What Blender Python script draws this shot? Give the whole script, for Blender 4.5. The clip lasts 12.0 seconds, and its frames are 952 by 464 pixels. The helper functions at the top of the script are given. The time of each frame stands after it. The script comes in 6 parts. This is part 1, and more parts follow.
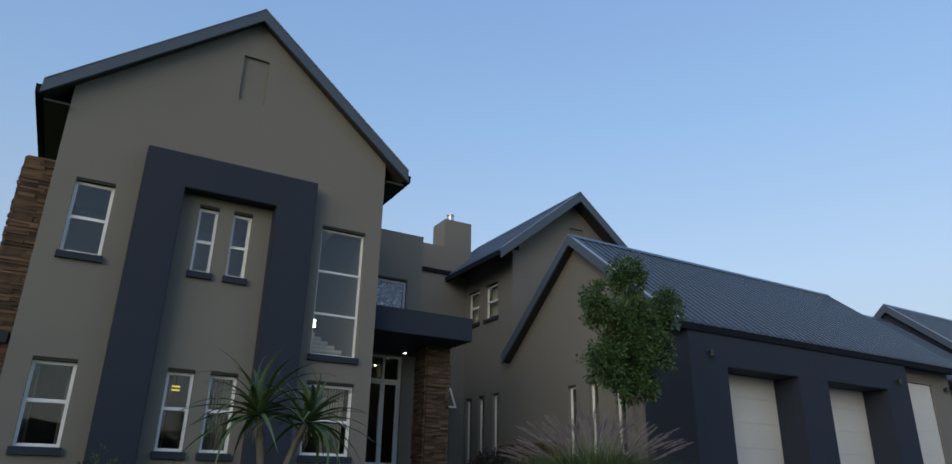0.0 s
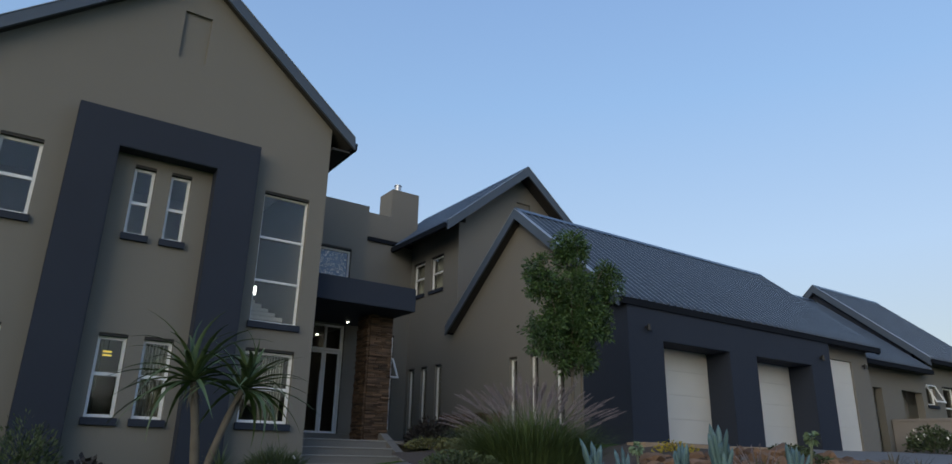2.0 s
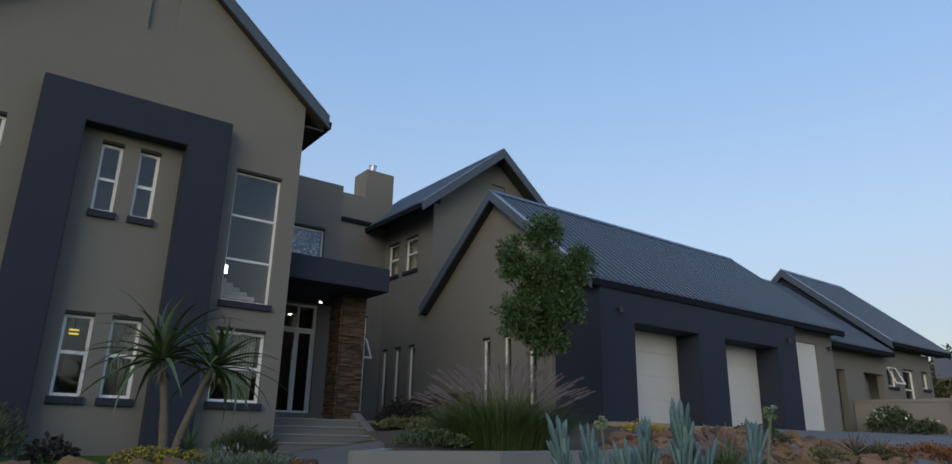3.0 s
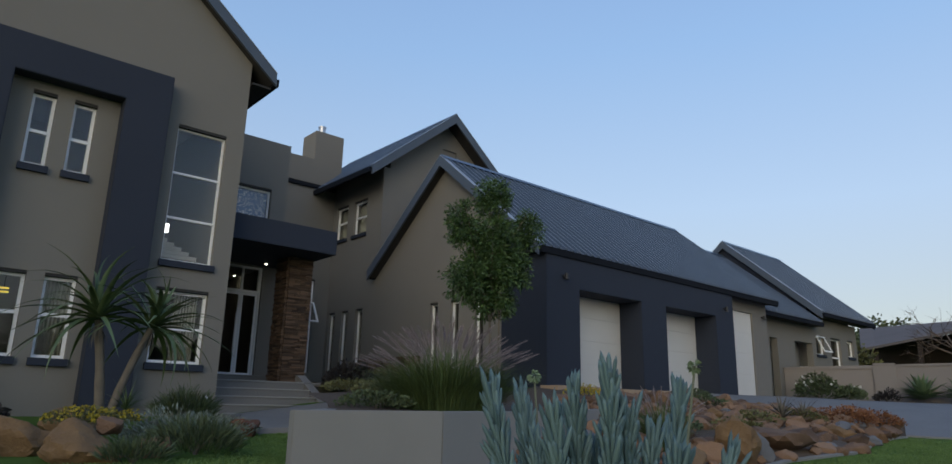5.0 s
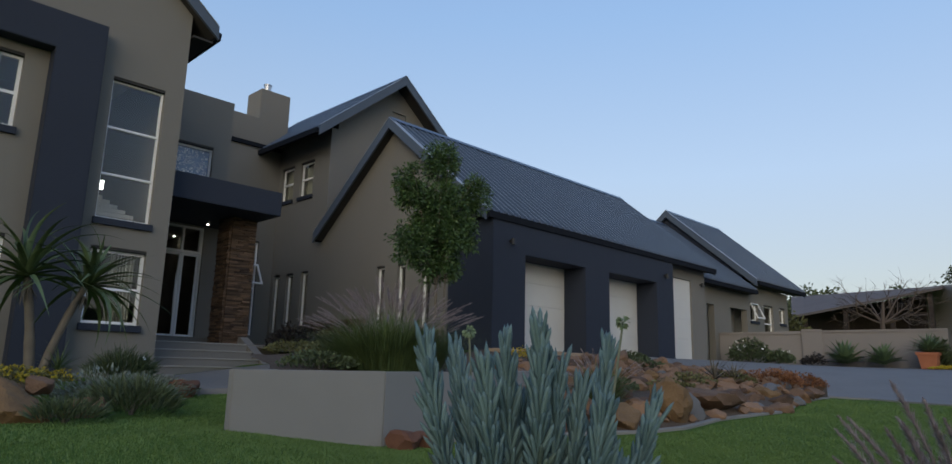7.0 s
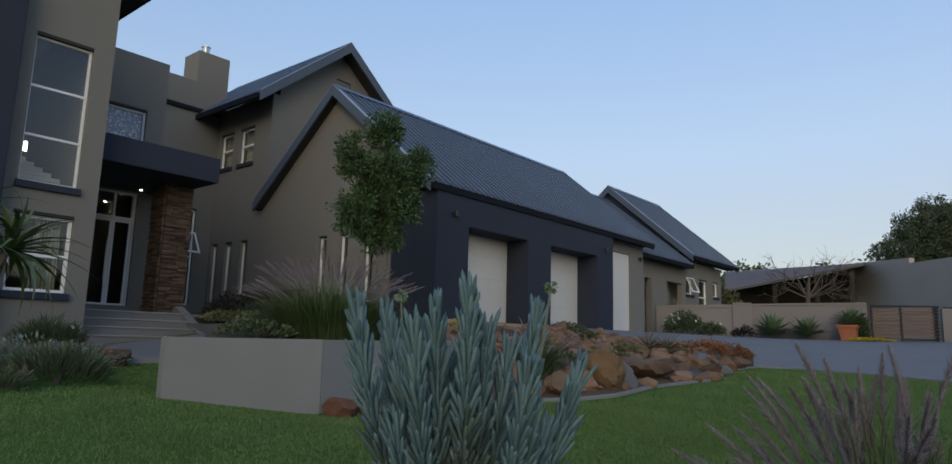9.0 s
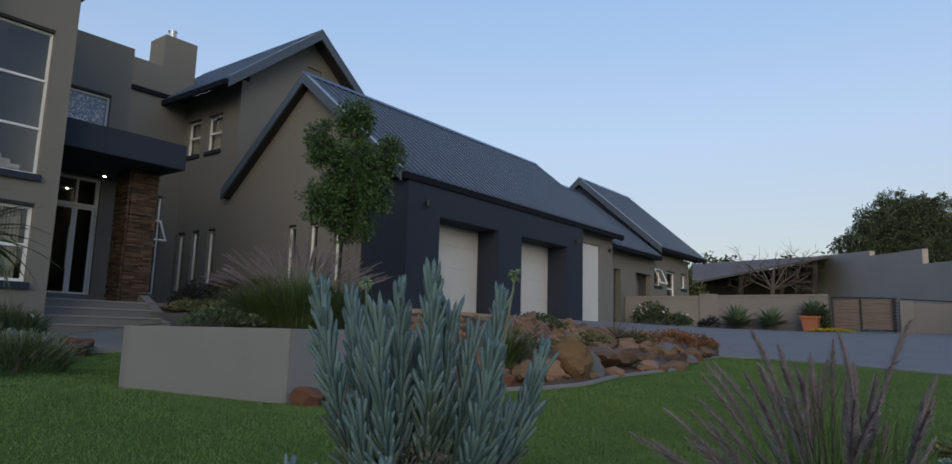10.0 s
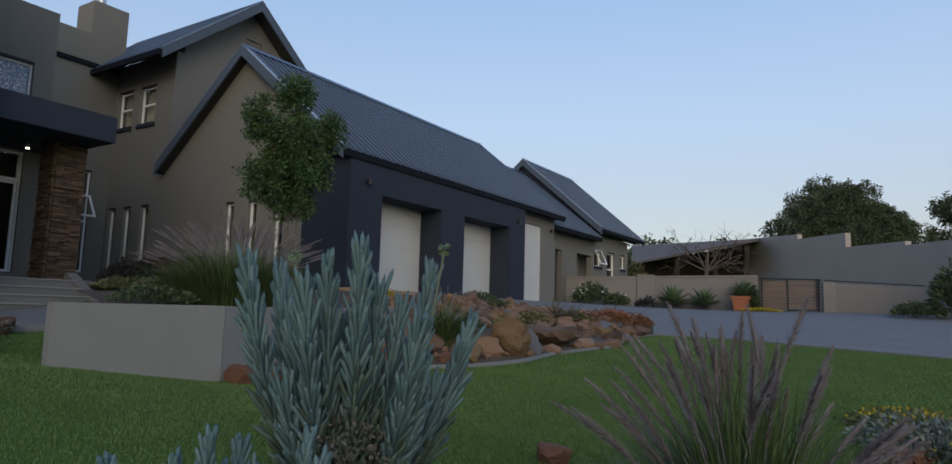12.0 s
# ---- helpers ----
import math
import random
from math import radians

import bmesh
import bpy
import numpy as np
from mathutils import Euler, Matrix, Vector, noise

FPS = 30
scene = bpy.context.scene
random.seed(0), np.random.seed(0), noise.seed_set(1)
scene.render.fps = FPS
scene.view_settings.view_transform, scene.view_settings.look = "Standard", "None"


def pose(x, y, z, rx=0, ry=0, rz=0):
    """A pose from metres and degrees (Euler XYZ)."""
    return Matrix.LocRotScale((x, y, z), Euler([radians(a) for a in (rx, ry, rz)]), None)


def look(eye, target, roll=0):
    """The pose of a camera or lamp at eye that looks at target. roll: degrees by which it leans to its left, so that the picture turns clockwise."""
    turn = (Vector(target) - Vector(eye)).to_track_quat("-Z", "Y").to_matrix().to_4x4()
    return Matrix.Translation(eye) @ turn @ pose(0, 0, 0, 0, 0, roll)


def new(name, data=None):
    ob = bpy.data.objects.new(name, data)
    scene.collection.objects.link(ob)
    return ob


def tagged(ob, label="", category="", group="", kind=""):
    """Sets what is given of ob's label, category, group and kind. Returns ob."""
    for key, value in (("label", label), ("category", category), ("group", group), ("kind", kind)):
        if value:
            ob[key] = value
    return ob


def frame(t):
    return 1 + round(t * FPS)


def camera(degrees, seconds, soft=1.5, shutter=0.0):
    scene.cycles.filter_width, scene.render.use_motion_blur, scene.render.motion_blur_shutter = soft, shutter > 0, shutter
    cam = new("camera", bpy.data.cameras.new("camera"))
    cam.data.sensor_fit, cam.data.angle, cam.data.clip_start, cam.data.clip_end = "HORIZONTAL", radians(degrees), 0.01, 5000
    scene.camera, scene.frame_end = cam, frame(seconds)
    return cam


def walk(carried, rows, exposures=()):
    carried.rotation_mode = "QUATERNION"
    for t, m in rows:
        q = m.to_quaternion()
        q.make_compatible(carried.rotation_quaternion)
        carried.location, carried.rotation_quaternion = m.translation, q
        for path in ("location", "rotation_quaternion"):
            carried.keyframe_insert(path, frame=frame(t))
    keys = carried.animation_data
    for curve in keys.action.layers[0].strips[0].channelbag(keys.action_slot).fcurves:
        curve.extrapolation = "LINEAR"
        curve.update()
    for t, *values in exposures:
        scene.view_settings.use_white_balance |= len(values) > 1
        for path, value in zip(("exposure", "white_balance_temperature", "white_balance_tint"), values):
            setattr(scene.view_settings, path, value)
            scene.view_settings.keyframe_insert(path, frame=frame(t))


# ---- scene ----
cam = camera(69.87, 12.0)
PATH = [
    (0, (0.1479, -0.6137, 0.2261), (1.0814, 1.0114, 0.9244), 1.02),
    (0.5, (0.1620, -0.6140, 0.2146), (1.1297, 0.9969, 0.8991), 1.04),
    (1, (0.1747, -0.6149, 0.2030), (1.1798, 0.9792, 0.8727), 1.07),
    (1.5, (0.1873, -0.6177, 0.1912), (1.2259, 0.9631, 0.8411), 1.10),
    (2, (0.1996, -0.6201, 0.1804), (1.2758, 0.9443, 0.8087), 1.19),
    (2.5, (0.2106, -0.6241, 0.1694), (1.3210, 0.9258, 0.7734), 1.17),
    (3, (0.2213, -0.6280, 0.1593), (1.3659, 0.9063, 0.7388), 1.16),
    (5, (0.2595, -0.6515, 0.1198), (1.5327, 0.8111, 0.6092), 1.33),
    (5.5, (0.2669, -0.6600, 0.1110), (1.5711, 0.7830, 0.5766), 1.36),
    (6, (0.2740, -0.6682, 0.1022), (1.6100, 0.7528, 0.5449), 1.40),
    (6.5, (0.2808, -0.6770, 0.0943), (1.6464, 0.7225, 0.5146), 1.41),
    (7, (0.2874, -0.6876, 0.0861), (1.6848, 0.6877, 0.4809), 1.42),
    (9, (0.3068, -0.7342, 0.0567), (1.8227, 0.5307, 0.3765), 1.52),
    (9.5, (0.3100, -0.7473, 0.0501), (1.8527, 0.4881, 0.3563), 1.54),
    (10, (0.3130, -0.7612, 0.0442), (1.8837, 0.4410, 0.3395), 1.58),
    (10.5, (0.3156, -0.7758, 0.0383), (1.9124, 0.3940, 0.3238), 1.54),
    (11, (0.3169, -0.7911, 0.0323), (1.9408, 0.3448, 0.3020), 1.59),
    (11.5, (0.3180, -0.8083, 0.0271), (1.9650, 0.2972, 0.2828), 1.62),
    (12, (0.3188, -0.8250, 0.0218), (1.9892, 0.2478, 0.2644), 1.58),
]
walk(cam, [(t, look(eye, target, roll)) for t, eye, target, roll in PATH], [(0, 0.81, 6620, 0), (4, 0.82, 6720, 1), (12, 0.82, 6850, 3)])

# ---- light ----
world = bpy.data.worlds.new("dusk_sky")
scene.world = world
world.use_nodes = True
wn = world.node_tree
sky = wn.nodes.new("ShaderNodeTexSky")
sky.sky_type = "NISHITA"
sky.sun_disc = False
sky.sun_elevation = radians(9)
sky.sun_rotation = radians(233)
sky.altitude = 1400
sky.air_density, sky.dust_density, sky.ozone_density = 1.0, 4.0, 1.6
# evening gradient over the sky: pale and warm low down, deep blue overhead
place = wn.nodes.new("ShaderNodeTexCoord")
split = wn.nodes.new("ShaderNodeSeparateXYZ")
wn.links.new(place.outputs["Generated"], split.inputs[0])
ramp = wn.nodes.new("ShaderNodeValToRGB")
ramp.color_ramp.elements[0].position, ramp.color_ramp.elements[0].color = 0.0, (2.28, 1.96, 1.90, 1)
ramp.color_ramp.elements[1].position, ramp.color_ramp.elements[1].color = 0.85, (0.74, 1.25, 2.85, 1)
for at_, col in ((0.10, (2.04, 1.98, 2.16, 1)), (0.27, (1.86, 2.26, 3.28, 1)), (0.48, (1.30, 1.96, 3.42, 1))):
    ramp.color_ramp.elements.new(at_).color = col
wn.links.new(split.outputs["Z"], ramp.inputs["Fac"])
blend = wn.nodes.new("ShaderNodeMix")
blend.data_type = "RGBA"
blend.inputs["Factor"].default_value = 0.8
wn.links.new(sky.outputs["Color"], blend.inputs["A"])
wn.links.new(ramp.outputs["Color"], blend.inputs["B"])
# the dusk sky deepens away from the brighter eastern side
side = wn.nodes.new("ShaderNodeMath")
side.operation = "MULTIPLY_ADD"
side.inputs[1].default_value, side.inputs[2].default_value = 0.13, 0.92
wn.links.new(split.outputs["X"], side.inputs[0])
deepen = wn.nodes.new("ShaderNodeVectorMath")
deepen.operation = "SCALE"
wn.links.new(blend.outputs["Result"], deepen.inputs[0])
wn.links.new(side.outputs[0], deepen.inputs["Scale"])
wn.links.new(deepen.outputs[0], wn.nodes["Background"].inputs["Color"])
wn.nodes["Background"].inputs["Strength"].default_value = 0.15

sun_data = bpy.data.lights.new("sun", "SUN")
sun_data.energy, sun_data.angle, sun_data.color = 0.75, radians(50), (1.0, 0.88, 0.76)
sun = new("sun", sun_data)
SUN_DIR = Vector((-0.81, -0.53, 0.31)).normalized()
sun.matrix_world = look(SUN_DIR * 50, (0, 0, 0))


# ---- materials ----
def mat(name, color, rough=0.7, metal=0.0, vary=0.12, scale=3.0, grain=60.0, bump=0.15, spec=0.4, second=None, isle=0.0, per_object=0.0):
    """A surface with stains at one scale and grain at another; colours vary round the base colour."""
    m = bpy.data.materials.new(name)
    m.use_nodes = True
    t = m.node_tree
    b = t.nodes["Principled BSDF"]
    b.inputs["Roughness"].default_value = rough
    b.inputs["Metallic"].default_value = metal
    b.inputs["Specular IOR Level"].default_value = spec
    geo = t.nodes.new("ShaderNodeNewGeometry")

    def noise_node(s, detail):
        n = t.nodes.new("ShaderNodeTexNoise")
        n.inputs["Scale"].default_value, n.inputs["Detail"].default_value = s, detail
        t.links.new(geo.outputs["Position"], n.inputs["Vector"])
        return n

    big, fine = noise_node(scale, 4), noise_node(grain, 3)
    ramp = t.nodes.new("ShaderNodeMix")
    ramp.data_type = "RGBA"
    two = second or [min(1, c * (1 + 2.2 * vary)) for c in color]
    ramp.inputs["A"].default_value = (*[c * (1 - vary) for c in color], 1)
    ramp.inputs["B"].default_value = (*two, 1)
    add = t.nodes.new("ShaderNodeMath")
    add.operation = "MULTIPLY_ADD"
    t.links.new(big.outputs["Fac"], add.inputs[0])
    add.inputs[1].default_value = 0.7
    mul = t.nodes.new("ShaderNodeMath")
    mul.operation = "MULTIPLY"
    t.links.new(fine.outputs["Fac"], mul.inputs[0])
    mul.inputs[1].default_value = 0.3
    t.links.new(mul.outputs[0], add.inputs[2])
    fac = add.outputs[0]
    if isle or per_object:
        if isle:
            src = geo.outputs["Random Per Island"]
        else:
            src = t.nodes.new("ShaderNodeObjectInfo").outputs["Random"]
        mr = t.nodes.new("ShaderNodeMath")
        mr.operation = "MULTIPLY_ADD"
        t.links.new(src, mr.inputs[0])
        mr.inputs[1].default_value = isle or per_object
        t.links.new(fac, mr.inputs[2])
        sub = t.nodes.new("ShaderNodeMath")
        sub.operation = "SUBTRACT"
        sub.use_clamp = True
        t.links.new(mr.outputs[0], sub.inputs[0])
        sub.inputs[1].default_value = (isle or per_object) / 2
        fac = sub.outputs[0]
    t.links.new(fac, ramp.inputs["Factor"])
    t.links.new(ramp.outputs["Result"], b.inputs["Base Color"])
    if bump:
        bp = t.nodes.new("ShaderNodeBump")
        bp.inputs["Strength"].default_value, bp.inputs["Distance"].default_value = bump, 0.01
        t.links.new(fine.outputs["Fac"], bp.inputs["Height"])
        t.links.new(bp.outputs["Normal"], b.inputs["Normal"])
    return m


def glass_mat(name, tint):
    m = bpy.data.materials.new(name)
    m.use_nodes = True
    b = m.node_tree.nodes["Principled BSDF"]
    b.inputs["Base Color"].default_value = (*tint, 1)
    b.inputs["Transmission Weight"].default_value = 1.0
    b.inputs["Roughness"].default_value = 0.02
    b.inputs["IOR"].default_value = 1.5
    return m


def glow_mat(name, color, strength):
    m = bpy.data.materials.new(name)
    m.use_nodes = True
    b = m.node_tree.nodes["Principled BSDF"]
    b.inputs["Base Color"].default_value = (*color, 1)
    b.inputs["Emission Color"].default_value = (*color, 1)
    b.inputs["Emission Strength"].default_value = strength
    return m


PLASTER = mat("taupe_plaster", (0.186, 0.175, 0.155), 0.9, vary=0.07, scale=0.6, grain=220, bump=0.25, spec=0.25)
DARK = mat("slate_blue_paint", (0.024, 0.030, 0.046), 0.75, vary=0.08, scale=0.8, grain=220, bump=0.2, spec=0.3)
ROOF = mat("charcoal_roof_sheet", (0.054, 0.074, 0.110), 0.36, vary=0.08, scale=0.5, grain=30, bump=0.03, spec=0.6)
TRIM = mat("charcoal_fascia", (0.070, 0.088, 0.118), 0.45, vary=0.06, scale=1.5, grain=50, bump=0.04)
GUTTER = mat("black_gutter", (0.010, 0.012, 0.017), 0.85, vary=0.1, scale=2, bump=0.03, spec=0.12)
# paler than the roof sheet: the highlight along the rakes is in this colour
FLASH = mat("highlight_flashing", (0.23, 0.255, 0.29), 0.35, vary=0.06, scale=2, bump=0.02)
SOFFIT = mat("dark_eave_boards", (0.03, 0.028, 0.027), 0.8, vary=0.15, scale=4, bump=0.1)
WHITE = mat("white_window_paint", (0.78, 0.78, 0.78), 0.45, vary=0.04, scale=3, grain=90, bump=0.03)
DOORWHITE = mat("white_garage_panel", (0.60, 0.585, 0.55), 0.55, vary=0.05, scale=1.2, grain=140, bump=0.08)
ROOM = mat("interior_plaster", (0.55, 0.53, 0.49), 0.9, vary=0.05, scale=1, bump=0.0)
ROOMFLOOR = mat("interior_floor", (0.12, 0.10, 0.085), 0.6, vary=0.1, scale=2, bump=0.0)
CURTAIN = mat("beige_curtain", (0.24, 0.235, 0.19), 0.9, vary=0.1, scale=4, grain=200, bump=0.1)
GLASS = glass_mat("window_glass", (0.86, 0.90, 0.92))
STEPSTONE = mat("weathered_step_cement", (0.165, 0.158, 0.146), 0.9, vary=0.12, scale=1.6, grain=140, bump=0.3)
CEMENT = mat("grey_cement", (0.242, 0.232, 0.216), 0.9, vary=0.09, scale=1.3, grain=160, bump=0.25)
CONCRETE = mat("kerb_concrete", (0.20, 0.194, 0.18), 0.9, vary=0.12, scale=3, grain=120, bump=0.3)
PAVING = mat("grey_paving", (0.152, 0.148, 0.144), 0.85, vary=0.14, scale=1.1, grain=90, bump=0.3)
LAWN = mat("lawn_ground", (0.055, 0.105, 0.019), 0.95, vary=0.2, scale=0.9, grain=90, bump=0.5, spec=0.12, second=(0.082, 0.138, 0.024))
SOIL = mat("garden_soil", (0.07, 0.05, 0.035), 0.95, vary=0.3, scale=4, grain=60, bump=0.6)
# lighter than the boundary plaster to make up for weak light on the far wall
FARPLASTER = mat("lightened_rough_plaster", (0.36, 0.31, 0.275), 0.95, vary=0.12, scale=0.5, grain=60, bump=0.4)
WALLGREY = mat("boundary_plaster", (0.215, 0.192, 0.175), 0.9, vary=0.08, scale=0.7, grain=160, bump=0.25)
STONE = mat("stacked_slate", (0.050, 0.033, 0.024), 0.85, vary=0.3, scale=5, grain=70, bump=0.5, second=(0.165, 0.105, 0.066), per_object=0.9)
STONEBACK = mat("slate_bedding", (0.05, 0.035, 0.026), 0.95, vary=0.2, scale=5, bump=0.4)
METAL = mat("steel_flue", (0.45, 0.45, 0.46), 0.35, metal=1.0, vary=0.1, bump=0.02)
BLACKMETAL = mat("black_metal", (0.02, 0.02, 0.022), 0.5, vary=0.1, bump=0.02)


# ---- small builders ----
def part(name, bm, material, parent=None, label="", m=None, smooth=False):
    """Links a bmesh as one mesh object under a thing or a part."""
    me = bpy.data.meshes.new(name)
    bm.to_mesh(me)
    bm.free()
    me.materials.append(material)
    if smooth:
        for p in me.polygons:
            p.use_smooth = True
    ob = new(name, me)
    if parent is not None:
        ob.parent = parent
        if parent.type == "EMPTY":
            ob.matrix_parent_inverse = parent.matrix_basis.inverted()
    if m is not None:
        ob.matrix_basis = m
    if label:
        tagged(ob, label)
    return ob


def thing(name, label, category, loc=(0, 0, 0), group="", kind=""):
    e = new(name)
    e.empty_display_size = 0.2
    e.matrix_basis = Matrix.Translation(loc)
    return tagged(e, label, category, group, kind)


def solo(name, bm, material, label, category, kind="", group="", m=None, smooth=False):
    return tagged(part(name, bm, material, None, "", m, smooth), label, category, group, kind)


def box(bm, x0, x1, y0, y1, z0, z1):
    v = [bm.verts.new(c) for c in ((x0, y0, z0), (x1, y0, z0), (x1, y1, z0), (x0, y1, z0), (x0, y0, z1), (x1, y0, z1), (x1, y1, z1), (x0, y1, z1))]
    for f in ((0, 3, 2, 1), (4, 5, 6, 7), (0, 1, 5, 4), (1, 2, 6, 5), (2, 3, 7, 6), (3, 0, 4, 7)):
        bm.faces.new([v[i] for i in f])
    return bm


def one_box(x0, x1, y0, y1, z0, z1, bevel=0.0):
    bm = box(bmesh.new(), x0, x1, y0, y1, z0, z1)
    if bevel:
        bmesh.ops.bevel(bm, geom=bm.edges[:], offset=bevel, segments=2, affect="EDGES", profile=0.6)
    return bm


def prism(bm, poly, axis, a, b):
    """A flat outline pushed along an axis: axis 'y' takes (x, z), 'x' takes (y, z), 'z' takes (x, y)."""
    put = {"y": lambda p, s: (p[0], s, p[1]), "x": lambda p, s: (s, p[0], p[1]), "z": lambda p, s: (p[0], p[1], s)}[axis]
    lo = [bm.verts.new(put(p, a)) for p in poly]
    hi = [bm.verts.new(put(p, b)) for p in poly]
    n = len(poly)
    bm.faces.new(lo)
    bm.faces.new(hi)
    for i in range(n):
        bm.faces.new((lo[i], lo[(i + 1) % n], hi[(i + 1) % n], hi[i]))
    bmesh.ops.recalc_face_normals(bm, faces=bm.faces[:])
    return bm


def wall(u0, u1, base, top, d0, d1, holes=(), axis="y", breaks=()):
    """A wall along x (axis 'y') or along y (axis 'x'), d0 to d1 thick, with a top that may slope and rectangular holes (u0, u1, z0, z1)."""
    bm = bmesh.new()
    us = sorted({u0, u1, *breaks, *[h[0] for h in holes], *[h[1] for h in holes]})
    high = max(top(u) for u in us) + 1
    zs = sorted({base, high, *[z for h in holes for z in h[2:] if z > base]})
    put = {"y": lambda u, z, d: (u, d, z), "x": lambda u, z, d: (d, u, z)}[axis]
    made = {}

    def vert(u, z, d):
        key = (round(u, 4), round(min(z, top(u)), 4), d)
        if key not in made:
            made[key] = bm.verts.new(put(*key))
        return made[key]

    def face(*corners):
        vs = list(dict.fromkeys(vert(*c) for c in corners))
        if len(vs) > 2 and not bm.faces.get(vs):
            bm.faces.new(vs)

    def solid(i, j):
        if not (0 <= i < len(us) - 1 and 0 <= j < len(zs) - 1):
            return False
        mu, mz = (us[i] + us[i + 1]) / 2, (zs[j] + zs[j + 1]) / 2
        if any(h[0] < mu < h[1] and h[2] < mz < h[3] for h in holes):
            return False
        return max(top(us[i]), top(us[i + 1])) > zs[j] + 1e-6

    for i in range(len(us) - 1):
        for j in range(len(zs) - 1):
            if not solid(i, j):
                continue
            a, b, lo, hi = us[i], us[i + 1], zs[j], zs[j + 1]
            for d in (d0, d1):
                face((a, lo, d), (b, lo, d), (b, hi, d), (a, hi, d))
            for other, q in (((i - 1, j), ((a, lo), (a, hi))), ((i + 1, j), ((b, lo), (b, hi))), ((i, j - 1), ((a, lo), (b, lo))), ((i, j + 1), ((a, hi), (b, hi)))):
                if not solid(*other):
                    face((*q[0], d0), (*q[1], d0), (*q[1], d1), (*q[0], d1))
    bmesh.ops.recalc_face_normals(bm, faces=bm.faces[:])
    return bm


def tube(bm, pts, radii, sides=6):
    """A round tapering rod through points."""
    rings = []
    pts = [Vector(p) for p in pts]
    for i, p in enumerate(pts):
        d = (pts[min(i + 1, len(pts) - 1)] - pts[max(i - 1, 0)]).normalized()
        a = d.orthogonal().normalized()
        c = d.cross(a)
        r = radii[i] if hasattr(radii, "__len__") else radii
        rings.append([bm.verts.new(p + r * (math.cos(2 * math.pi * k / sides) * a + math.sin(2 * math.pi * k / sides) * c)) for k in range(sides)])
    for q, s in zip(rings, rings[1:]):
        for k in range(sides):
            bm.faces.new((q[k], q[(k + 1) % sides], s[(k + 1) % sides], s[k]))
    bm.faces.new(rings[0][::-1])
    bm.faces.new(rings[-1])
    return bm


def turned(x, y, z, facing="-y"):
    """The pose of a window or door built facing -y, set into a wall that faces -y or -x."""
    return pose(x, y, z, 0, 0, -90 if facing == "-x" else 0)


def window(parent, m, w, h, bars=(), sill=True, open_leaf=None, curtain=False, fat=0.05, mullions=(), head=True):
    """A white framed window, w by h, lower left corner of its opening at m; bars: heights of transoms as shares of h."""
    bm = bmesh.new()
    y0, y1 = 0.09, 0.15
    full, h = h, h - (0.05 if head else 0.0)
    box(bm, 0, fat, y0, y1, 0, h), box(bm, w - fat, w, y0, y1, 0, h)
    box(bm, fat, w - fat, y0, y1, 0, fat), box(bm, fat, w - fat, y0, y1, h - fat, h)
    for s in bars:
        box(bm, fat, w - fat, y0 - 0.004, y1, s * h - fat * 0.55, s * h + fat * 0.55)
    for s in mullions:
        box(bm, s * w - fat * 0.5, s * w + fat * 0.5, y0 - 0.002, y1, fat, h - fat)
    win = part("window", bm, WHITE, parent, "white framed window", m)
    levels = [0, *bars, 1]
    sides = [0, *mullions, 1]
    for a, b in zip(levels, levels[1:]):
        for c, d in zip(sides, sides[1:]):
            pane = part("pane", one_box(c * w + 0.01, d * w - 0.01, 0.118, 0.124, a * h + 0.01, b * h - 0.01), GLASS, win)
            pane.visible_shadow = False
    if sill:
        bm = bmesh.new()
        prism(bm, [(-0.06, -0.005), (0.088, -0.005), (0.088, -0.13), (-0.06, -0.12)], "x", -0.04, w + 0.04)
        part("sill", bm, DARK, win, "dark slate window sill")
    if head:
        part("head_strip", one_box(0.003, w - 0.003, 0.012, 0.152, h + 0.002, full - 0.002), SOFFIT, win, "dark recessed strip over the frame")
    if curtain:
        for c0, c1 in curtain:
            bm = bmesh.new()
            n = 24
            cols = [[bm.verts.new((c0 * w + (c1 - c0) * w * i / n, 0.26 + 0.03 * math.sin(i * 1.9) + 0.01 * math.sin(i * 4.1), z)) for i in range(n + 1)] for z in (-0.3, h + 0.1)]
            for i in range(n):
                bm.faces.new((cols[0][i], cols[0][i + 1], cols[1][i + 1], cols[1][i]))
            c = part("curtain", bm, CURTAIN, win, "pleated beige curtain")
            c.modifiers.new("thick", "SOLIDIFY").thickness = 0.004
    return win


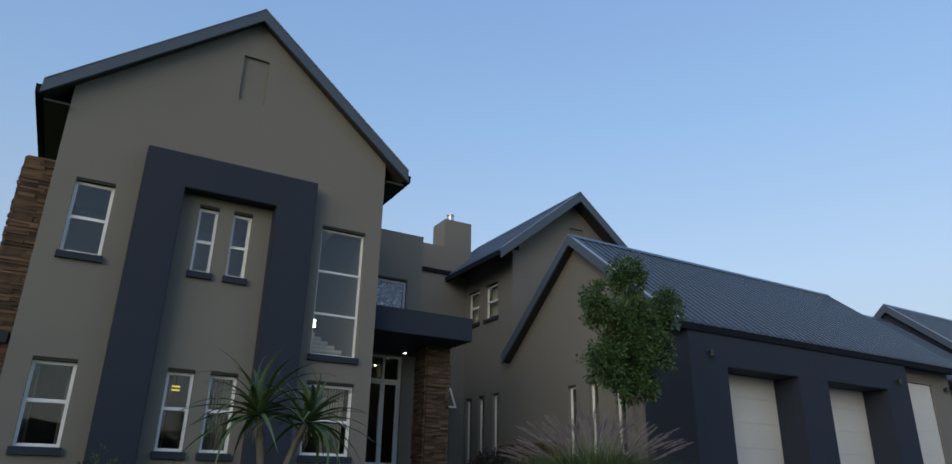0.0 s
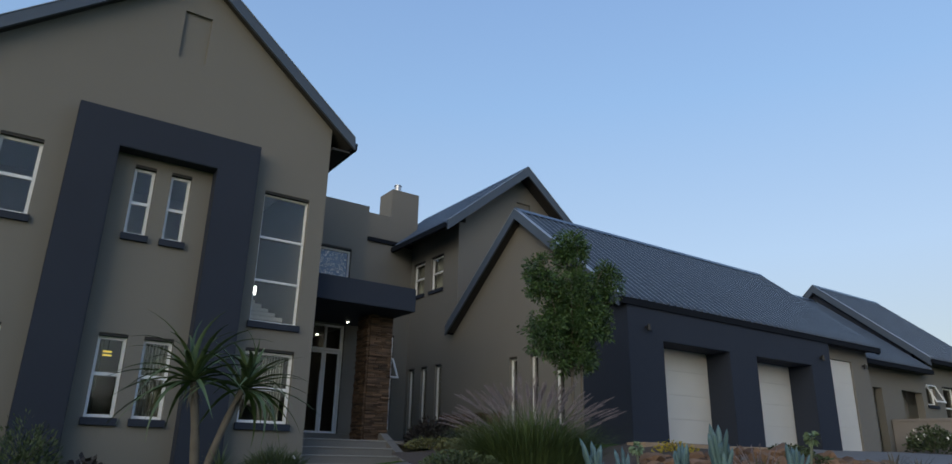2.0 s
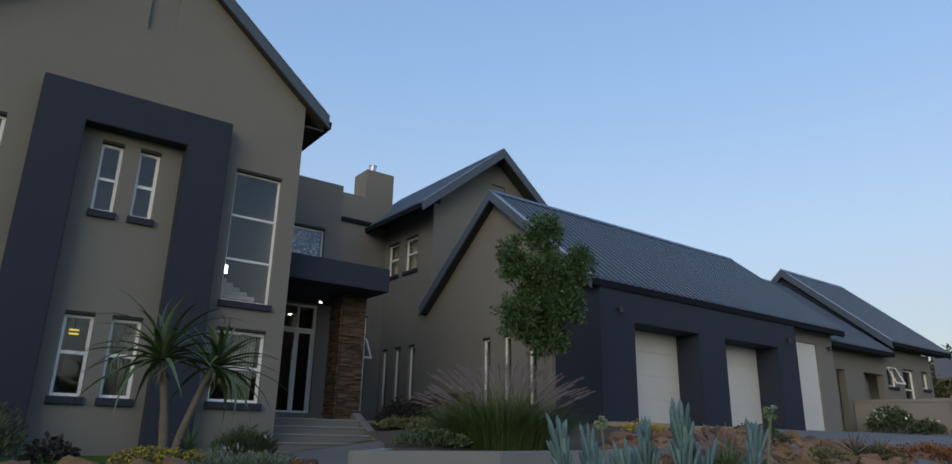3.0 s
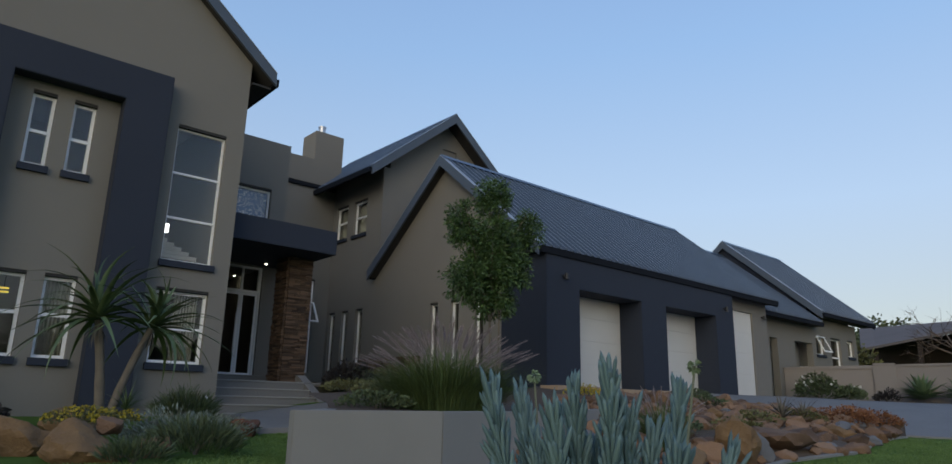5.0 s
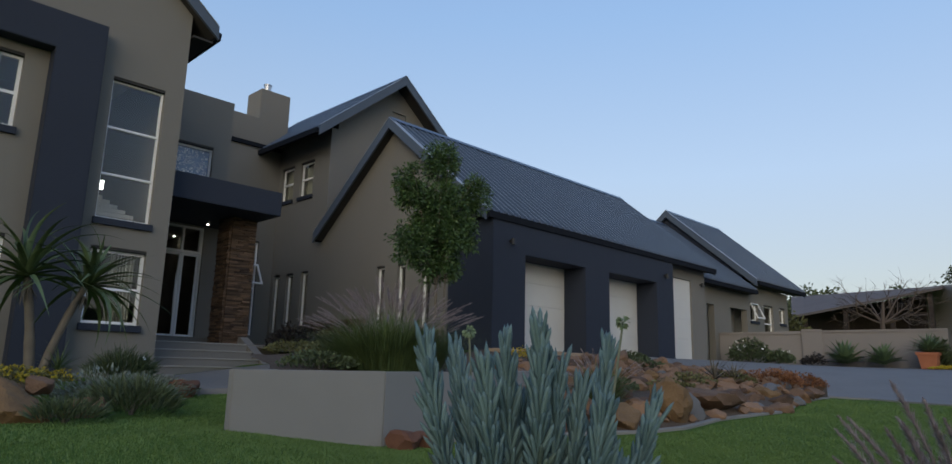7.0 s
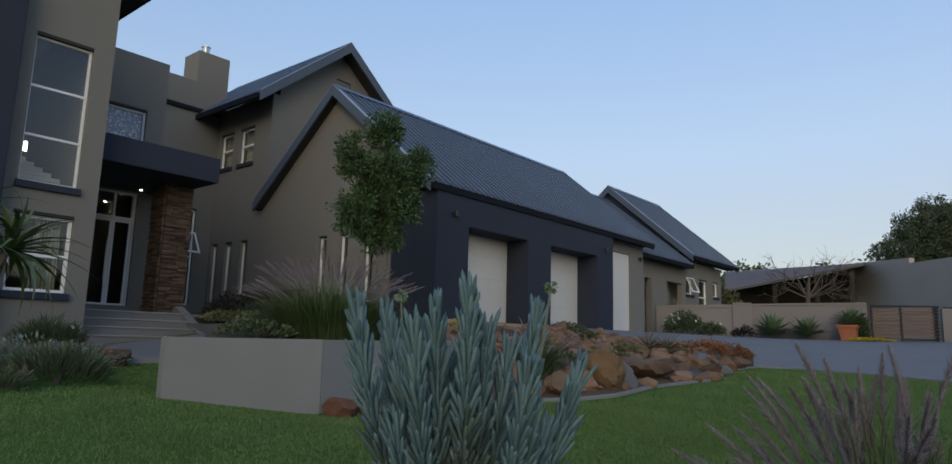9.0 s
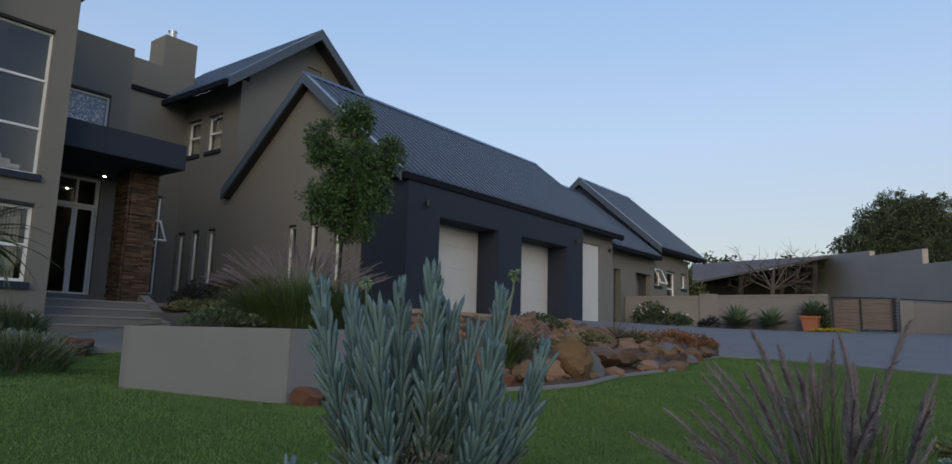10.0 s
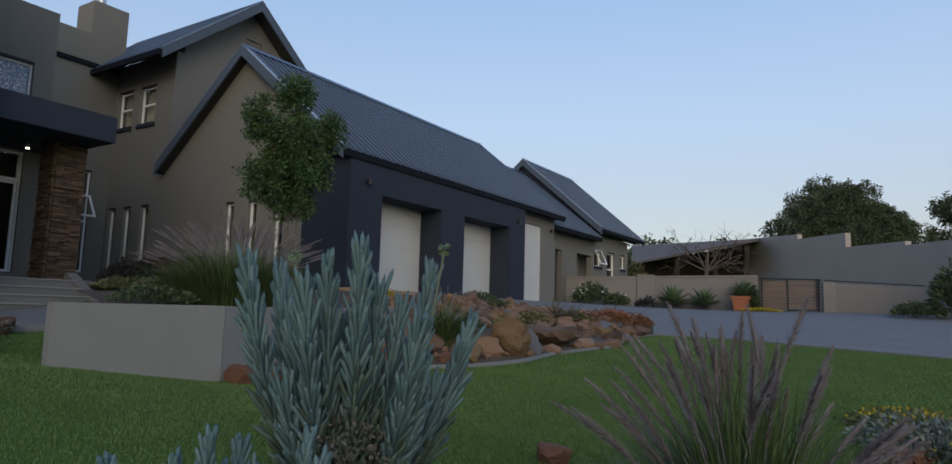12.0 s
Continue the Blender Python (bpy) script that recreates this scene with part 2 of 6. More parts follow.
def ribbed_roof(a0, a1, low, high, axis, pitch_up=0.06, step=0.25):
    """One slope of a metal roof with standing ribs. a0..a1 runs along the ridge, low and high are (across, z) of eave and ridge."""
    bm = bmesh.new()
    n = max(2, int(round(abs(a1 - a0) / step)))
    d = (a1 - a0) / n
    sx, sz = high[0] - low[0], high[1] - low[1]
    ln = math.hypot(sx, sz)
    up = Vector((-sz / ln, sx / ln)) if sx > 0 else Vector((sz / ln, -sx / ln))
    prof = []
    for i in range(n):
        s = a0 + i * d
        prof += [(s, 0), (s + d * 0.70, 0), (s + d * 0.76, 1), (s + d * 0.93, 1)]
    prof.append((a1, 0))
    rows = []
    for q in (low, high):
        row = []
        for s, k in prof:
            across, z = q[0] + up[0] * k * pitch_up, q[1] + up[1] * k * pitch_up
            row.append(bm.verts.new((s, across, z) if axis == "x" else (across, s, z)))
        rows.append(row)
    for i in range(len(prof) - 1):
        bm.faces.new((rows[0][i], rows[0][i + 1], rows[1][i + 1], rows[1][i]))
    bmesh.ops.recalc_face_normals(bm, faces=bm.faces[:])
    ext = bmesh.ops.extrude_face_region(bm, geom=bm.faces[:])
    bmesh.ops.translate(bm, verts=[v for v in ext["geom"] if isinstance(v, bmesh.types.BMVert)], vec=(0, 0, -0.03))
    bmesh.ops.recalc_face_normals(bm, faces=bm.faces[:])
    return bm


def gable_roof(parent, axis, a0, a1, mid, ridge, left, right, barge=0.24):
    """A ridge roof with ribbed sheets, barge boards at a0 and a1, gutters. left and right are (across, z) of the eaves."""
    for eave in (left, right):
        part("roof", ribbed_roof(a0, a1, eave, (mid, ridge), axis), ROOF, parent, "charcoal ribbed metal roof slope")
        bm = bmesh.new()
        s = -1 if eave[0] < mid else 1
        prism(bm, [(eave[0] - s * 0.04, eave[1] - 0.04), (mid, ridge - 0.05), (mid, ridge - 0.17), (eave[0] - s * 0.04, eave[1] - 0.16)], "x" if axis == "x" else "y", a0 + 0.05, a1 - 0.05)
        part("soffit", bm, SOFFIT, parent, "dark timber roof underside")
        for a, b in ((a0 - 0.03, a0 + 0.03), (a1 - 0.03, a1 + 0.03)):
            bm = bmesh.new()
            prism(bm, [(eave[0], eave[1] + 0.05), (mid, ridge + 0.05), (mid, ridge + 0.05 - barge), (eave[0] + s * 0.02, eave[1] - barge + 0.05)], "x" if axis == "x" else "y", a, b)
            bg = part("barge_board", bm, TRIM, parent, "charcoal barge board")
            bm = bmesh.new()
            prism(bm, [(eave[0], eave[1] + 0.052), (mid, ridge + 0.052), (mid, ridge + 0.066), (eave[0], eave[1] + 0.066)], "x" if axis == "x" else "y", a - 0.012, b + 0.10 if a < (a0 + a1) / 2 else b + 0.012)
            part("flashing", bm, FLASH, bg, "metal edge flashing coloured as a pale highlight")
        bm = bmesh.new()
        e = eave
        prism(bm, [(e[0] - s * 0.02, e[1] - 0.03), (e[0] + s * 0.10, e[1] - 0.03), (e[0] + s * 0.09, e[1] - 0.19), (e[0] - s * 0.02, e[1] - 0.19)], "x" if axis == "x" else "y", a0 + 0.05, a1 - 0.05)
        part("gutter", bm, GUTTER, parent, "black roof gutter")
    bm = bmesh.new()
    w = 0.16
    sl = (ridge - left[1]) / (mid - left[0])
    sr = (ridge - right[1]) / (right[0] - mid)
    prism(bm, [(mid - w, ridge - w * sl + 0.088), (mid, ridge + 0.098), (mid + w, ridge - w * sr + 0.088), (mid, ridge + 0.02)], "x" if axis == "x" else "y", a0, a1)
    part("ridge_cap", bm, ROOF, parent, "folded ridge cap")


# ---- ground ----
LEVELS = [
    (0, 0, -0.85), (2.5, 2.0, -0.76), (3.0, 4.9, -0.45), (4.5, 4.6, -0.67), (6.5, 3.3, -0.62), (8.5, 3.2, -0.56), (12.0, 3.8, -0.47),
    (16.2, 4.35, -0.35), (15.1, 2.1, -0.38), (13.2, -1.3, -0.45), (4.0, -2.0, -0.86), (0.0, 8.0, -0.42), (4.2, 7.8, -0.38), (-6.0, 8.0, -0.3),
    (5.2, 11.5, -0.22), (0.0, 12.0, -0.22), (28.0, 8.0, 0.50), (28.0, 1.5, 0.46), (28.0, -2.0, 0.42), (24.0, 10.2, 0.59), (12.0, 9.6, 0.53),
    (18.0, 10.0, 0.57), (9.0, 9.0, 0.18), (40.0, 0.0, 0.62), (40.0, 20.0, 0.85), (0.0, 30.0, 0.65), (20.0, 30.0, 0.65), (0, -20, -1.0), (-30, 0, -0.7),
]
LP = np.array([l[:2] for l in LEVELS], float)
LZ = np.array([l[2] for l in LEVELS], float)
LW = np.linalg.solve(np.hypot(*(LP[:, None] - LP[None]).transpose(2, 0, 1)) + 0.02 * np.eye(len(LP)), LZ - LZ.mean())


def ground_z(x, y):
    """The height of the ground, smooth through the known levels, flat far away."""
    far = math.hypot(x - 12, y - 5)
    k = min(1.0, max(0.0, (far - 40) / 30))
    z = float(LZ.mean() + np.hypot(LP[:, 0] - x, LP[:, 1] - y) @ LW)
    return z * (1 - k) + 0.3 * k


def axis_steps(lo, hi, fine, reach):
    s = list(np.arange(lo, hi + 1e-6, fine))
    g, out = fine, []
    while (s[-1] if not out else out[-1]) < reach:
        g *= 1.5
        out.append((s[-1] if not out else out[-1]) + g)
    pre, g = [], fine
    while (s[0] if not pre else pre[-1]) > -reach:
        g *= 1.5
        pre.append((s[0] if not pre else pre[-1]) - g)
    return pre[::-1] + s + out


def sheet(xs, ys, zf):
    bm = bmesh.new()
    grid = [[bm.verts.new((x, y, zf(x, y))) for y in ys] for x in xs]
    for i in range(len(xs) - 1):
        for j in range(len(ys) - 1):
            bm.faces.new((grid[i][j], grid[i + 1][j], grid[i + 1][j + 1], grid[i][j + 1]))
    return bm


solo("ground", sheet(axis_steps(-8, 34, 0.4, 2500), axis_steps(-6, 16, 0.4, 2500), ground_z), LAWN, "green mown lawn and open ground", "lawn", "structure", smooth=True)


def resample(pts, n):
    pts = [Vector(p).to_3d() for p in pts]
    dist = [0]
    for a, b in zip(pts, pts[1:]):
        dist.append(dist[-1] + (b - a).length)
    out = []
    for i in range(n):
        s = dist[-1] * i / (n - 1)
        k = max(j for j in range(len(pts)) if dist[j] <= s + 1e-9)
        k = min(k, len(pts) - 2)
        out.append(pts[k].lerp(pts[k + 1], (s - dist[k]) / (dist[k + 1] - dist[k])))
    return out


def loft(near, far, n, rows, lift, drop=0.25):
    """A sheet laid between two lines on the ground, with skirts down its edges."""
    a, b = resample(near, n), resample(far, n)
    bm = bmesh.new()
    grid = []
    for p, q in zip(a, b):
        line = []
        for j in range(rows):
            c = p.lerp(q, j / (rows - 1))
            line.append(bm.verts.new((c.x, c.y, ground_z(c.x, c.y) + lift(j / (rows - 1)))))
        grid.append(line)
    for i in range(n - 1):
        for j in range(rows - 1):
            bm.faces.new((grid[i][j], grid[i + 1][j], grid[i + 1][j + 1], grid[i][j + 1]))
    bmesh.ops.recalc_face_normals(bm, faces=bm.faces[:])
    edge = [e for e in bm.edges if e.is_boundary]
    ext = bmesh.ops.extrude_edge_only(bm, edges=edge)
    bmesh.ops.translate(bm, verts=[v for v in ext["geom"] if isinstance(v, bmesh.types.BMVert)], vec=(0, 0, -drop))
    return bm


LAWN_EDGE = [(6.0, -14.0), (10.2, -6.5), (13.2, -1.28), (14.4, 0.3), (15.6, 2.1), (16.4, 3.6), (16.3, 4.4)]
BED_FRONT = [(16.2, 4.35), (13.6, 3.98), (11.4, 3.6), (10.2, 3.55), (9.2, 3.55), (8.1, 3.42), (7.4, 3.5), (6.9, 3.7), (6.4, 3.92), (5.6, 4.25), (5.0, 4.6)]
BED_BACK = [(16.2, 4.35), (16.6, 5.2), (16.2, 6.4), (15.2, 7.6), (14.6, 8.4), (13.6, 9.0), (12.4, 9.2), (11.6, 9.2), (10.5, 8.6)]
DRIVE_NEAR = LAWN_EDGE + [(16.7, 5.2), (16.3, 6.4), (15.3, 7.6), (14.7, 8.4), (13.7, 9.0), (12.0, 9.3)]
DRIVE_FAR = [(36.0, -14.0), (30.0, -8.0), (28.8, -2.0), (28.4, 2.0), (27.9, 6.0), (27.4, 8.5), (25.0, 10.9), (22.0, 11.1), (18.0, 11.1), (14.0, 11.1), (12.0, 11.1)]
solo("driveway", loft(DRIVE_NEAR, DRIVE_FAR, 70, 26, lambda k: 0.012), PAVING, "grey paved driveway before the garage", "driveway", "structure", smooth=True)


def kerb(pts, width, height, n, name, label):
    """A concrete edging strip that follows the ground."""
    bm = bmesh.new()
    rings = []
    line = resample(pts, n)
    for i, p in enumerate(line):
        d = (line[min(i + 1, n - 1)] - line[max(i - 1, 0)]).normalized()
        side = Vector((-d.y, d.x, 0)) * width / 2
        z = ground_z(p.x, p.y)
        rings.append([bm.verts.new(p + side * s + Vector((0, 0, z + h))) for s, h in ((-1, -0.1), (-1, height - 0.01), (-0.85, height), (0.85, height), (1, height - 0.01), (1, -0.1))])
    for a, b in zip(rings, rings[1:]):
        for k in range(6):
            bm.faces.new((a[k], a[(k + 1) % 6], b[(k + 1) % 6], b[k]))
    bm.faces.new(rings[0])
    bm.faces.new(rings[-1])
    bmesh.ops.recalc_face_normals(bm, faces=bm.faces[:])
    solo(name, bm, CONCRETE, label, "kerb", "structure")


kerb(LAWN_EDGE, 0.10, 0.035, 50, "kerb_1", "pale concrete kerb between lawn and driveway")
kerb(BED_FRONT, 0.09, 0.035, 50, "kerb_2", "curved pale concrete edging round the rock bed")
solo("rock_bed", loft(BED_FRONT, BED_BACK, 40, 16, lambda k: 0.03 + 0.22 * math.sin(math.pi * min(1, k * 1.1)) ** 0.7 if 0 < k < 0.9 else 0.02), SOIL, "soil mound of the rockery", "garden bed", "structure", smooth=True)

solo("flower_bed", loft([(8.3, 5.7), (10.5, 8.5), (12.4, 9.15)], [(8.2, 6.6), (9.6, 9.6), (11.75, 10.1)], 24, 8, lambda k: 0.03), SOIL, "dark soil between the raised bed and the driveway", "garden bed", "structure", smooth=True)

solo("path", loft([(4.4, 8.5), (5.3, 8.2), (8.2, 8.2)], [(5.15, 11.496), (6.2, 11.496), (8.3, 11.496)], 28, 24, lambda k: 0.07), STEPSTONE, "grey cement path before the entrance steps", "path", "structure", smooth=True)

# unseen belt behind the camera, added to darken window reflections and low sky
BACKDROP = mat("dark_backdrop", (0.035, 0.045, 0.025), 1.0, vary=0.3, scale=0.3, grain=3, bump=0.0)
bm = bmesh.new()
prev = None
rnd = random.Random(4)
for k in range(61):
    a = math.pi * (0.78 + 0.95 * k / 60)
    x, y = 5 + 42 * math.cos(a), 2 + 42 * math.sin(a)
    now = [bm.verts.new((x, y, -3)), bm.verts.new((x, y, 4.4 + rnd.uniform(-0.9, 0.9)))]
    if prev:
        bm.faces.new((prev[0], now[0], now[1], prev[1]))
    prev = now
solo("backdrop", bm, BACKDROP, "unseen dark tree-belt backdrop added for the window reflections", "backdrop", "structure")


# ---- house: front wing ----
house = thing("house", "two-storey taupe plastered house with charcoal gable roofs", "house", (2.2, 12.0, -0.6))
RIDGE, EAVE, MID = 9.41, 6.57, 2.13


def front_top(x):
    return RIDGE - 0.13 - (RIDGE - EAVE) / 3.415 * abs(x - MID)


FRONT_HOLES = [(-0.49, 0.12, 3.74, 5.07), (-0.49, 0.13, 0.67, 2.01), (1.53, 1.88, 3.73, 5.01), (2.14, 2.49, 3.73, 5.01),
               (1.46, 1.90, 0.67, 2.01), (2.15, 2.62, 0.67, 2.01), (3.85, 4.76, 2.50, 5.08), (3.85, 4.77, 0.69, 2.01), (1.89, 2.39, 7.36, 8.39)]
part("wall", wall(-0.84, 5.10, -0.9, front_top, 12.0, 12.25, FRONT_HOLES, breaks=(MID,)), PLASTER, house)
part("blind_recess", one_box(1.87, 2.41, 12.06, 12.2, 7.34, 8.41), PLASTER, house)
for x0, x1 in ((-0.84, -0.59), (4.85, 5.10)):
    part("wall", one_box(x0, x1, 12.252, 22.0, -0.9, 6.6), PLASTER, house)
part("wall", one_box(-0.588, 4.848, 16.0, 16.2, -0.9, 8.6), ROOM, house, "inner plaster wall")
part("floor_slab", one_box(-0.588, 4.848, 12.252, 15.998, -0.4, -0.15), ROOMFLOOR, house)
part("floor_slab", one_box(-0.588, 3.5, 12.252, 15.998, 2.75, 3.0), ROOM, house)
part("ceiling_slab", one_box(-0.588, 4.848, 12.252, 15.998, 5.85, 5.95), ROOM, house)
part("inner_wall", one_box(3.2, 3.3, 12.252, 15.998, -0.148, 2.748), ROOM, house)
part("inner_wall", one_box(3.5, 3.6, 12.252, 15.998, 2.752, 5.848), ROOM, house)
gable_roof(house, "y", 11.8, 22.0, MID, RIDGE, (-1.285, EAVE), (5.545, EAVE), barge=0.27)
for x0, x1 in ((-1.23, -0.842), (5.102, 5.49)):
    part("soffit", one_box(x0, x1, 11.88, 22.0, 6.28, 6.32), SOFFIT, house)
bm = bmesh.new()
prism(bm, [(0.49, -0.9), (0.49, 5.82), (3.59, 5.82), (3.59, -0.9), (2.84, -0.9), (2.84, 5.165), (1.20, 5.165), (1.20, -0.9)], "y", 11.7, 11.998)
bmesh.ops.bevel(bm, geom=[e for e in bm.edges if abs(e.verts[0].co.y - e.verts[1].co.y) < 0.01 and e.verts[0].co.y < 11.8], offset=0.012, segments=2, affect="EDGES")
part("portal_surround", bm, DARK, house, "raised slate-blue plaster surround")
window(house, turned(-0.49, 12.0, 3.74), 0.61, 1.33, (0.5,))
window(house, turned(-0.49, 12.0, 0.67), 0.62, 1.34, (0.53,), curtain=[(0.0, 0.2), (0.86, 1.0)])
window(house, turned(1.53, 12.0, 3.73), 0.35, 1.28, (0.48,))
window(house, turned(2.14, 12.0, 3.73), 0.35, 1.28, (0.48,))
window(house, turned(1.46, 12.0, 0.67), 0.44, 1.34, (0.53,), curtain=[(0.0, 0.3)])
window(house, turned(2.15, 12.0, 0.67), 0.47, 1.34, (0.53,), curtain=[(0.05, 0.95)])
window(house, turned(3.85, 12.0, 2.50), 0.91, 2.58, (0.318, 0.655), fat=0.035)
window(house, turned(3.85, 12.0, 0.69), 0.92, 1.32, (0.48,), curtain=[(0.45, 0.9)])

# ---- house: entrance ----
YE = 15.0
SCONCE, YLAMP = (4.31, 13.5, 3.41), (1.86, 14.0, 1.90)
part("wall", wall(5.102, 7.5, 3.4, lambda x: 6.46, YE, YE + 0.25, [(6.18, 7.09, 4.38, 5.2)]), PLASTER, house)
part("wall", one_box(7.25, 7.5, YE + 0.252, 20.4, 0.2, 6.46), PLASTER, house)
part("wall", wall(5.102, 7.5, 0.2, lambda x: 3.398, YE, YE + 0.25, [(5.36, 7.08, 0.63, 3.2)]), PLASTER, house)
part("roof_deck", one_box(5.102, 7.248, YE + 0.252, 20.4, 5.9, 6.1), CEMENT, house)
part("inner_wall", one_box(5.102, 7.248, 18.5, 18.6, 0.5, 5.9), ROOM, house)
part("floor_slab", one_box(5.102, 7.248, YE + 0.252, 18.5, 0.4, 0.62), ROOMFLOOR, house)
part("floor_slab", one_box(5.102, 7.248, YE + 0.252, 18.5, 3.25, 3.5), ROOM, house)
bm = bmesh.new()
box(bm, 5.102, 7.63, 12.5, YE - 0.002, 3.235, 3.76)
bmesh.ops.bevel(bm, geom=bm.edges[:], offset=0.012, segments=2, affect="EDGES")
part("canopy", bm, DARK, house, "deep slate-blue flat entrance canopy")
landing_win = window(house, turned(6.18, YE, 4.38), 0.91, 0.82, sill=True)
SPOTS = glow_mat("downlight_glow", (1.0, 0.93, 0.82), 5.0)
for x, y, zl in ((6.96, 14.61, 3.227), (7.1, 16.85, 3.242)):
    bm = bmesh.new()
    bmesh.ops.create_cone(bm, cap_ends=True, segments=16, radius1=0.03, radius2=0.03, depth=0.02)
    lamp = part("downlight", bm, SPOTS, house, "small lit recessed downlight", pose(x, y, zl))
    ld = bpy.data.lights.new("downlight_beam", "SPOT")
    ld.energy, ld.spot_size, ld.color, ld.shadow_soft_size = 0.5, radians(100), (1.0, 0.85, 0.65), 0.03
    beam = new("downlight_beam", ld)
    beam.parent = lamp
    beam.matrix_basis = pose(0, 0, -0.03)

# small glowing disc set at the landing window's sill
bm = bmesh.new()
bmesh.ops.create_cone(bm, cap_ends=True, segments=14, radius1=0.028, radius2=0.024, depth=0.03)
part("glow_dot", bm, SPOTS, house, "small glowing disc at the window sill", pose(6.55, 14.93, 4.37, 90))


def glazed_door(parent, m, w, h, cuts, transom=1.94):
    """A tall glazed entrance: leaves between the cuts, with lights over the transom."""
    bm = bmesh.new()
    t = 0.05
    box(bm, 0, t, 0.05, 0.14, 0, h), box(bm, w - t, w, 0.05, 0.14, 0, h), box(bm, t, w - t, 0.05, 0.14, h - t, h)
    box(bm, t, w - t, 0.05, 0.14, transom, transom + 0.06)
    fr = part("door_frame", bm, WHITE, parent, "white entrance door frame", m)
    edges = [t, *cuts, w - t]
    for x0, x1 in zip(edges, edges[1:]):
        x0, x1 = x0 + 0.004, x1 - 0.004
        bm = bmesh.new()
        s = 0.05
        box(bm, x0, x0 + s, 0.07, 0.12, 0.01, transom - 0.005), box(bm, x1 - s, x1, 0.07, 0.12, 0.01, transom - 0.005)
        box(bm, x0 + s, x1 - s, 0.07, 0.12, 0.01, 0.07), box(bm, x0 + s, x1 - s, 0.07, 0.12, transom - 0.06, transom - 0.005)
        part("door_leaf", bm, WHITE, fr, "white framed glass door leaf")
        for z0, z1 in ((0.06, transom - 0.05), (transom + 0.05, h - t + 0.01)):
            g = part("pane", one_box(x0 + s - 0.01, x1 - s + 0.01, 0.092, 0.098, z0, z1), GLASS, fr)
            g.visible_shadow = False
        part("mullion", one_box(x1 - 0.02, x1 + 0.028, 0.06, 0.13, transom + 0.062, h - t - 0.002), WHITE, fr)
    bm = tube(bmesh.new(), [(cuts[-1] - 0.09, 0.03, 0.55), (cuts[-1] - 0.09, 0.03, 1.45)], 0.014, 8)
    part("handle", bm, METAL, fr, "long steel pull handle")
    return fr


glazed_door(house, turned(5.36, YE, 0.63), 1.72, 2.57, (0.36, 1.26))

# frosted sprig pattern on the landing window
rnd = random.Random(77)
bm = bmesh.new()
for i in range(260):
    x, z, a, l = rnd.uniform(0.08, 0.83), rnd.uniform(0.08, 0.69), rnd.uniform(0, 6.28), rnd.uniform(0.012, 0.028)
    d, n = Vector((math.cos(a), 0, math.sin(a))) * l, Vector((-math.sin(a), 0, math.cos(a))) * l * 0.4
    c = Vector((x, 0.108, z))
    vs = [bm.verts.new(c + q) for q in (-d, n, d, -n)]
    bm.faces.new(vs)
# blue sheet stands in for the sky mirrored in this pane
part("window_film", one_box(0.052, 0.858, 0.128, 0.131, 0.052, 0.716), mat("blue_sky_reflection", (0.105, 0.170, 0.320), 0.35, vary=0.1, scale=3, bump=0.0), landing_win, "blue sheet painted as the sky's reflection")
part("frosted_pattern", bm, WHITE, landing_win, "white leaf-sprig film on the glass")["kind"] = "stuff"

# staircase and lamps behind the glass
stair = thing("staircase", "pale inner staircase behind the tall window", "staircase", (4.2, 13.0, 2.4))
# the riser colour holds the shade between the pale treads
STAIRSHADE = mat("shaded_stair_riser", (0.16, 0.14, 0.12), 0.8, vary=0.1, scale=3, bump=0.05)
PALE = mat("pale_stair", (0.7, 0.67, 0.62), 0.7, vary=0.06, scale=3, bump=0.05)
for i in range(8):
    part("tread", one_box(3.75, 4.72 - 0.07 * i, 12.75 + 0.26 * i, 13.03 + 0.26 * i, 2.68 + 0.13 * i, 2.76 + 0.13 * i, 0.01), PALE, stair)
    part("riser", one_box(3.76, 4.71 - 0.07 * i, 12.98 + 0.26 * i, 13.0 + 0.26 * i, 2.762 + 0.13 * i, 2.808 + 0.13 * i), STAIRSHADE, stair)
part("string", one_box(3.72, 3.748, 12.7, 14.9, 2.3, 2.62), PALE, stair)
sconce = thing("wall_sconce", "small lit white wall lamp by the stairs", "wall lamp", SCONCE)
part("shade", one_box(SCONCE[0] - 0.03, SCONCE[0] + 0.03, 13.46, 13.5, SCONCE[2] - 0.09, SCONCE[2] + 0.09, 0.006), glow_mat("sconce_glow", (1.0, 0.97, 0.92), 3.0), sconce)
part("back_plate", one_box(SCONCE[0] - 0.02, SCONCE[0] + 0.02, 13.502, 13.53, SCONCE[2] - 0.05, SCONCE[2] + 0.05), METAL, sconce)
lamp2 = thing("ceiling_lamp", "lit yellow two-bar lamp inside the lower room", "lamp", YLAMP)
for dz in (-0.04, 0.03):
    part("tube", one_box(YLAMP[0] - 0.08, YLAMP[0] + 0.08, 13.98, 14.02, YLAMP[2] + dz, YLAMP[2] + dz + 0.03, 0.004), glow_mat("lamp_glow", (1.0, 0.72, 0.12), 0.45), lamp2)
part("cord", tube(bmesh.new(), [(YLAMP[0], 14.0, YLAMP[2] + 0.06), (YLAMP[0], 14.0, 2.75)], 0.006, 6), BLACKMETAL, lamp2)

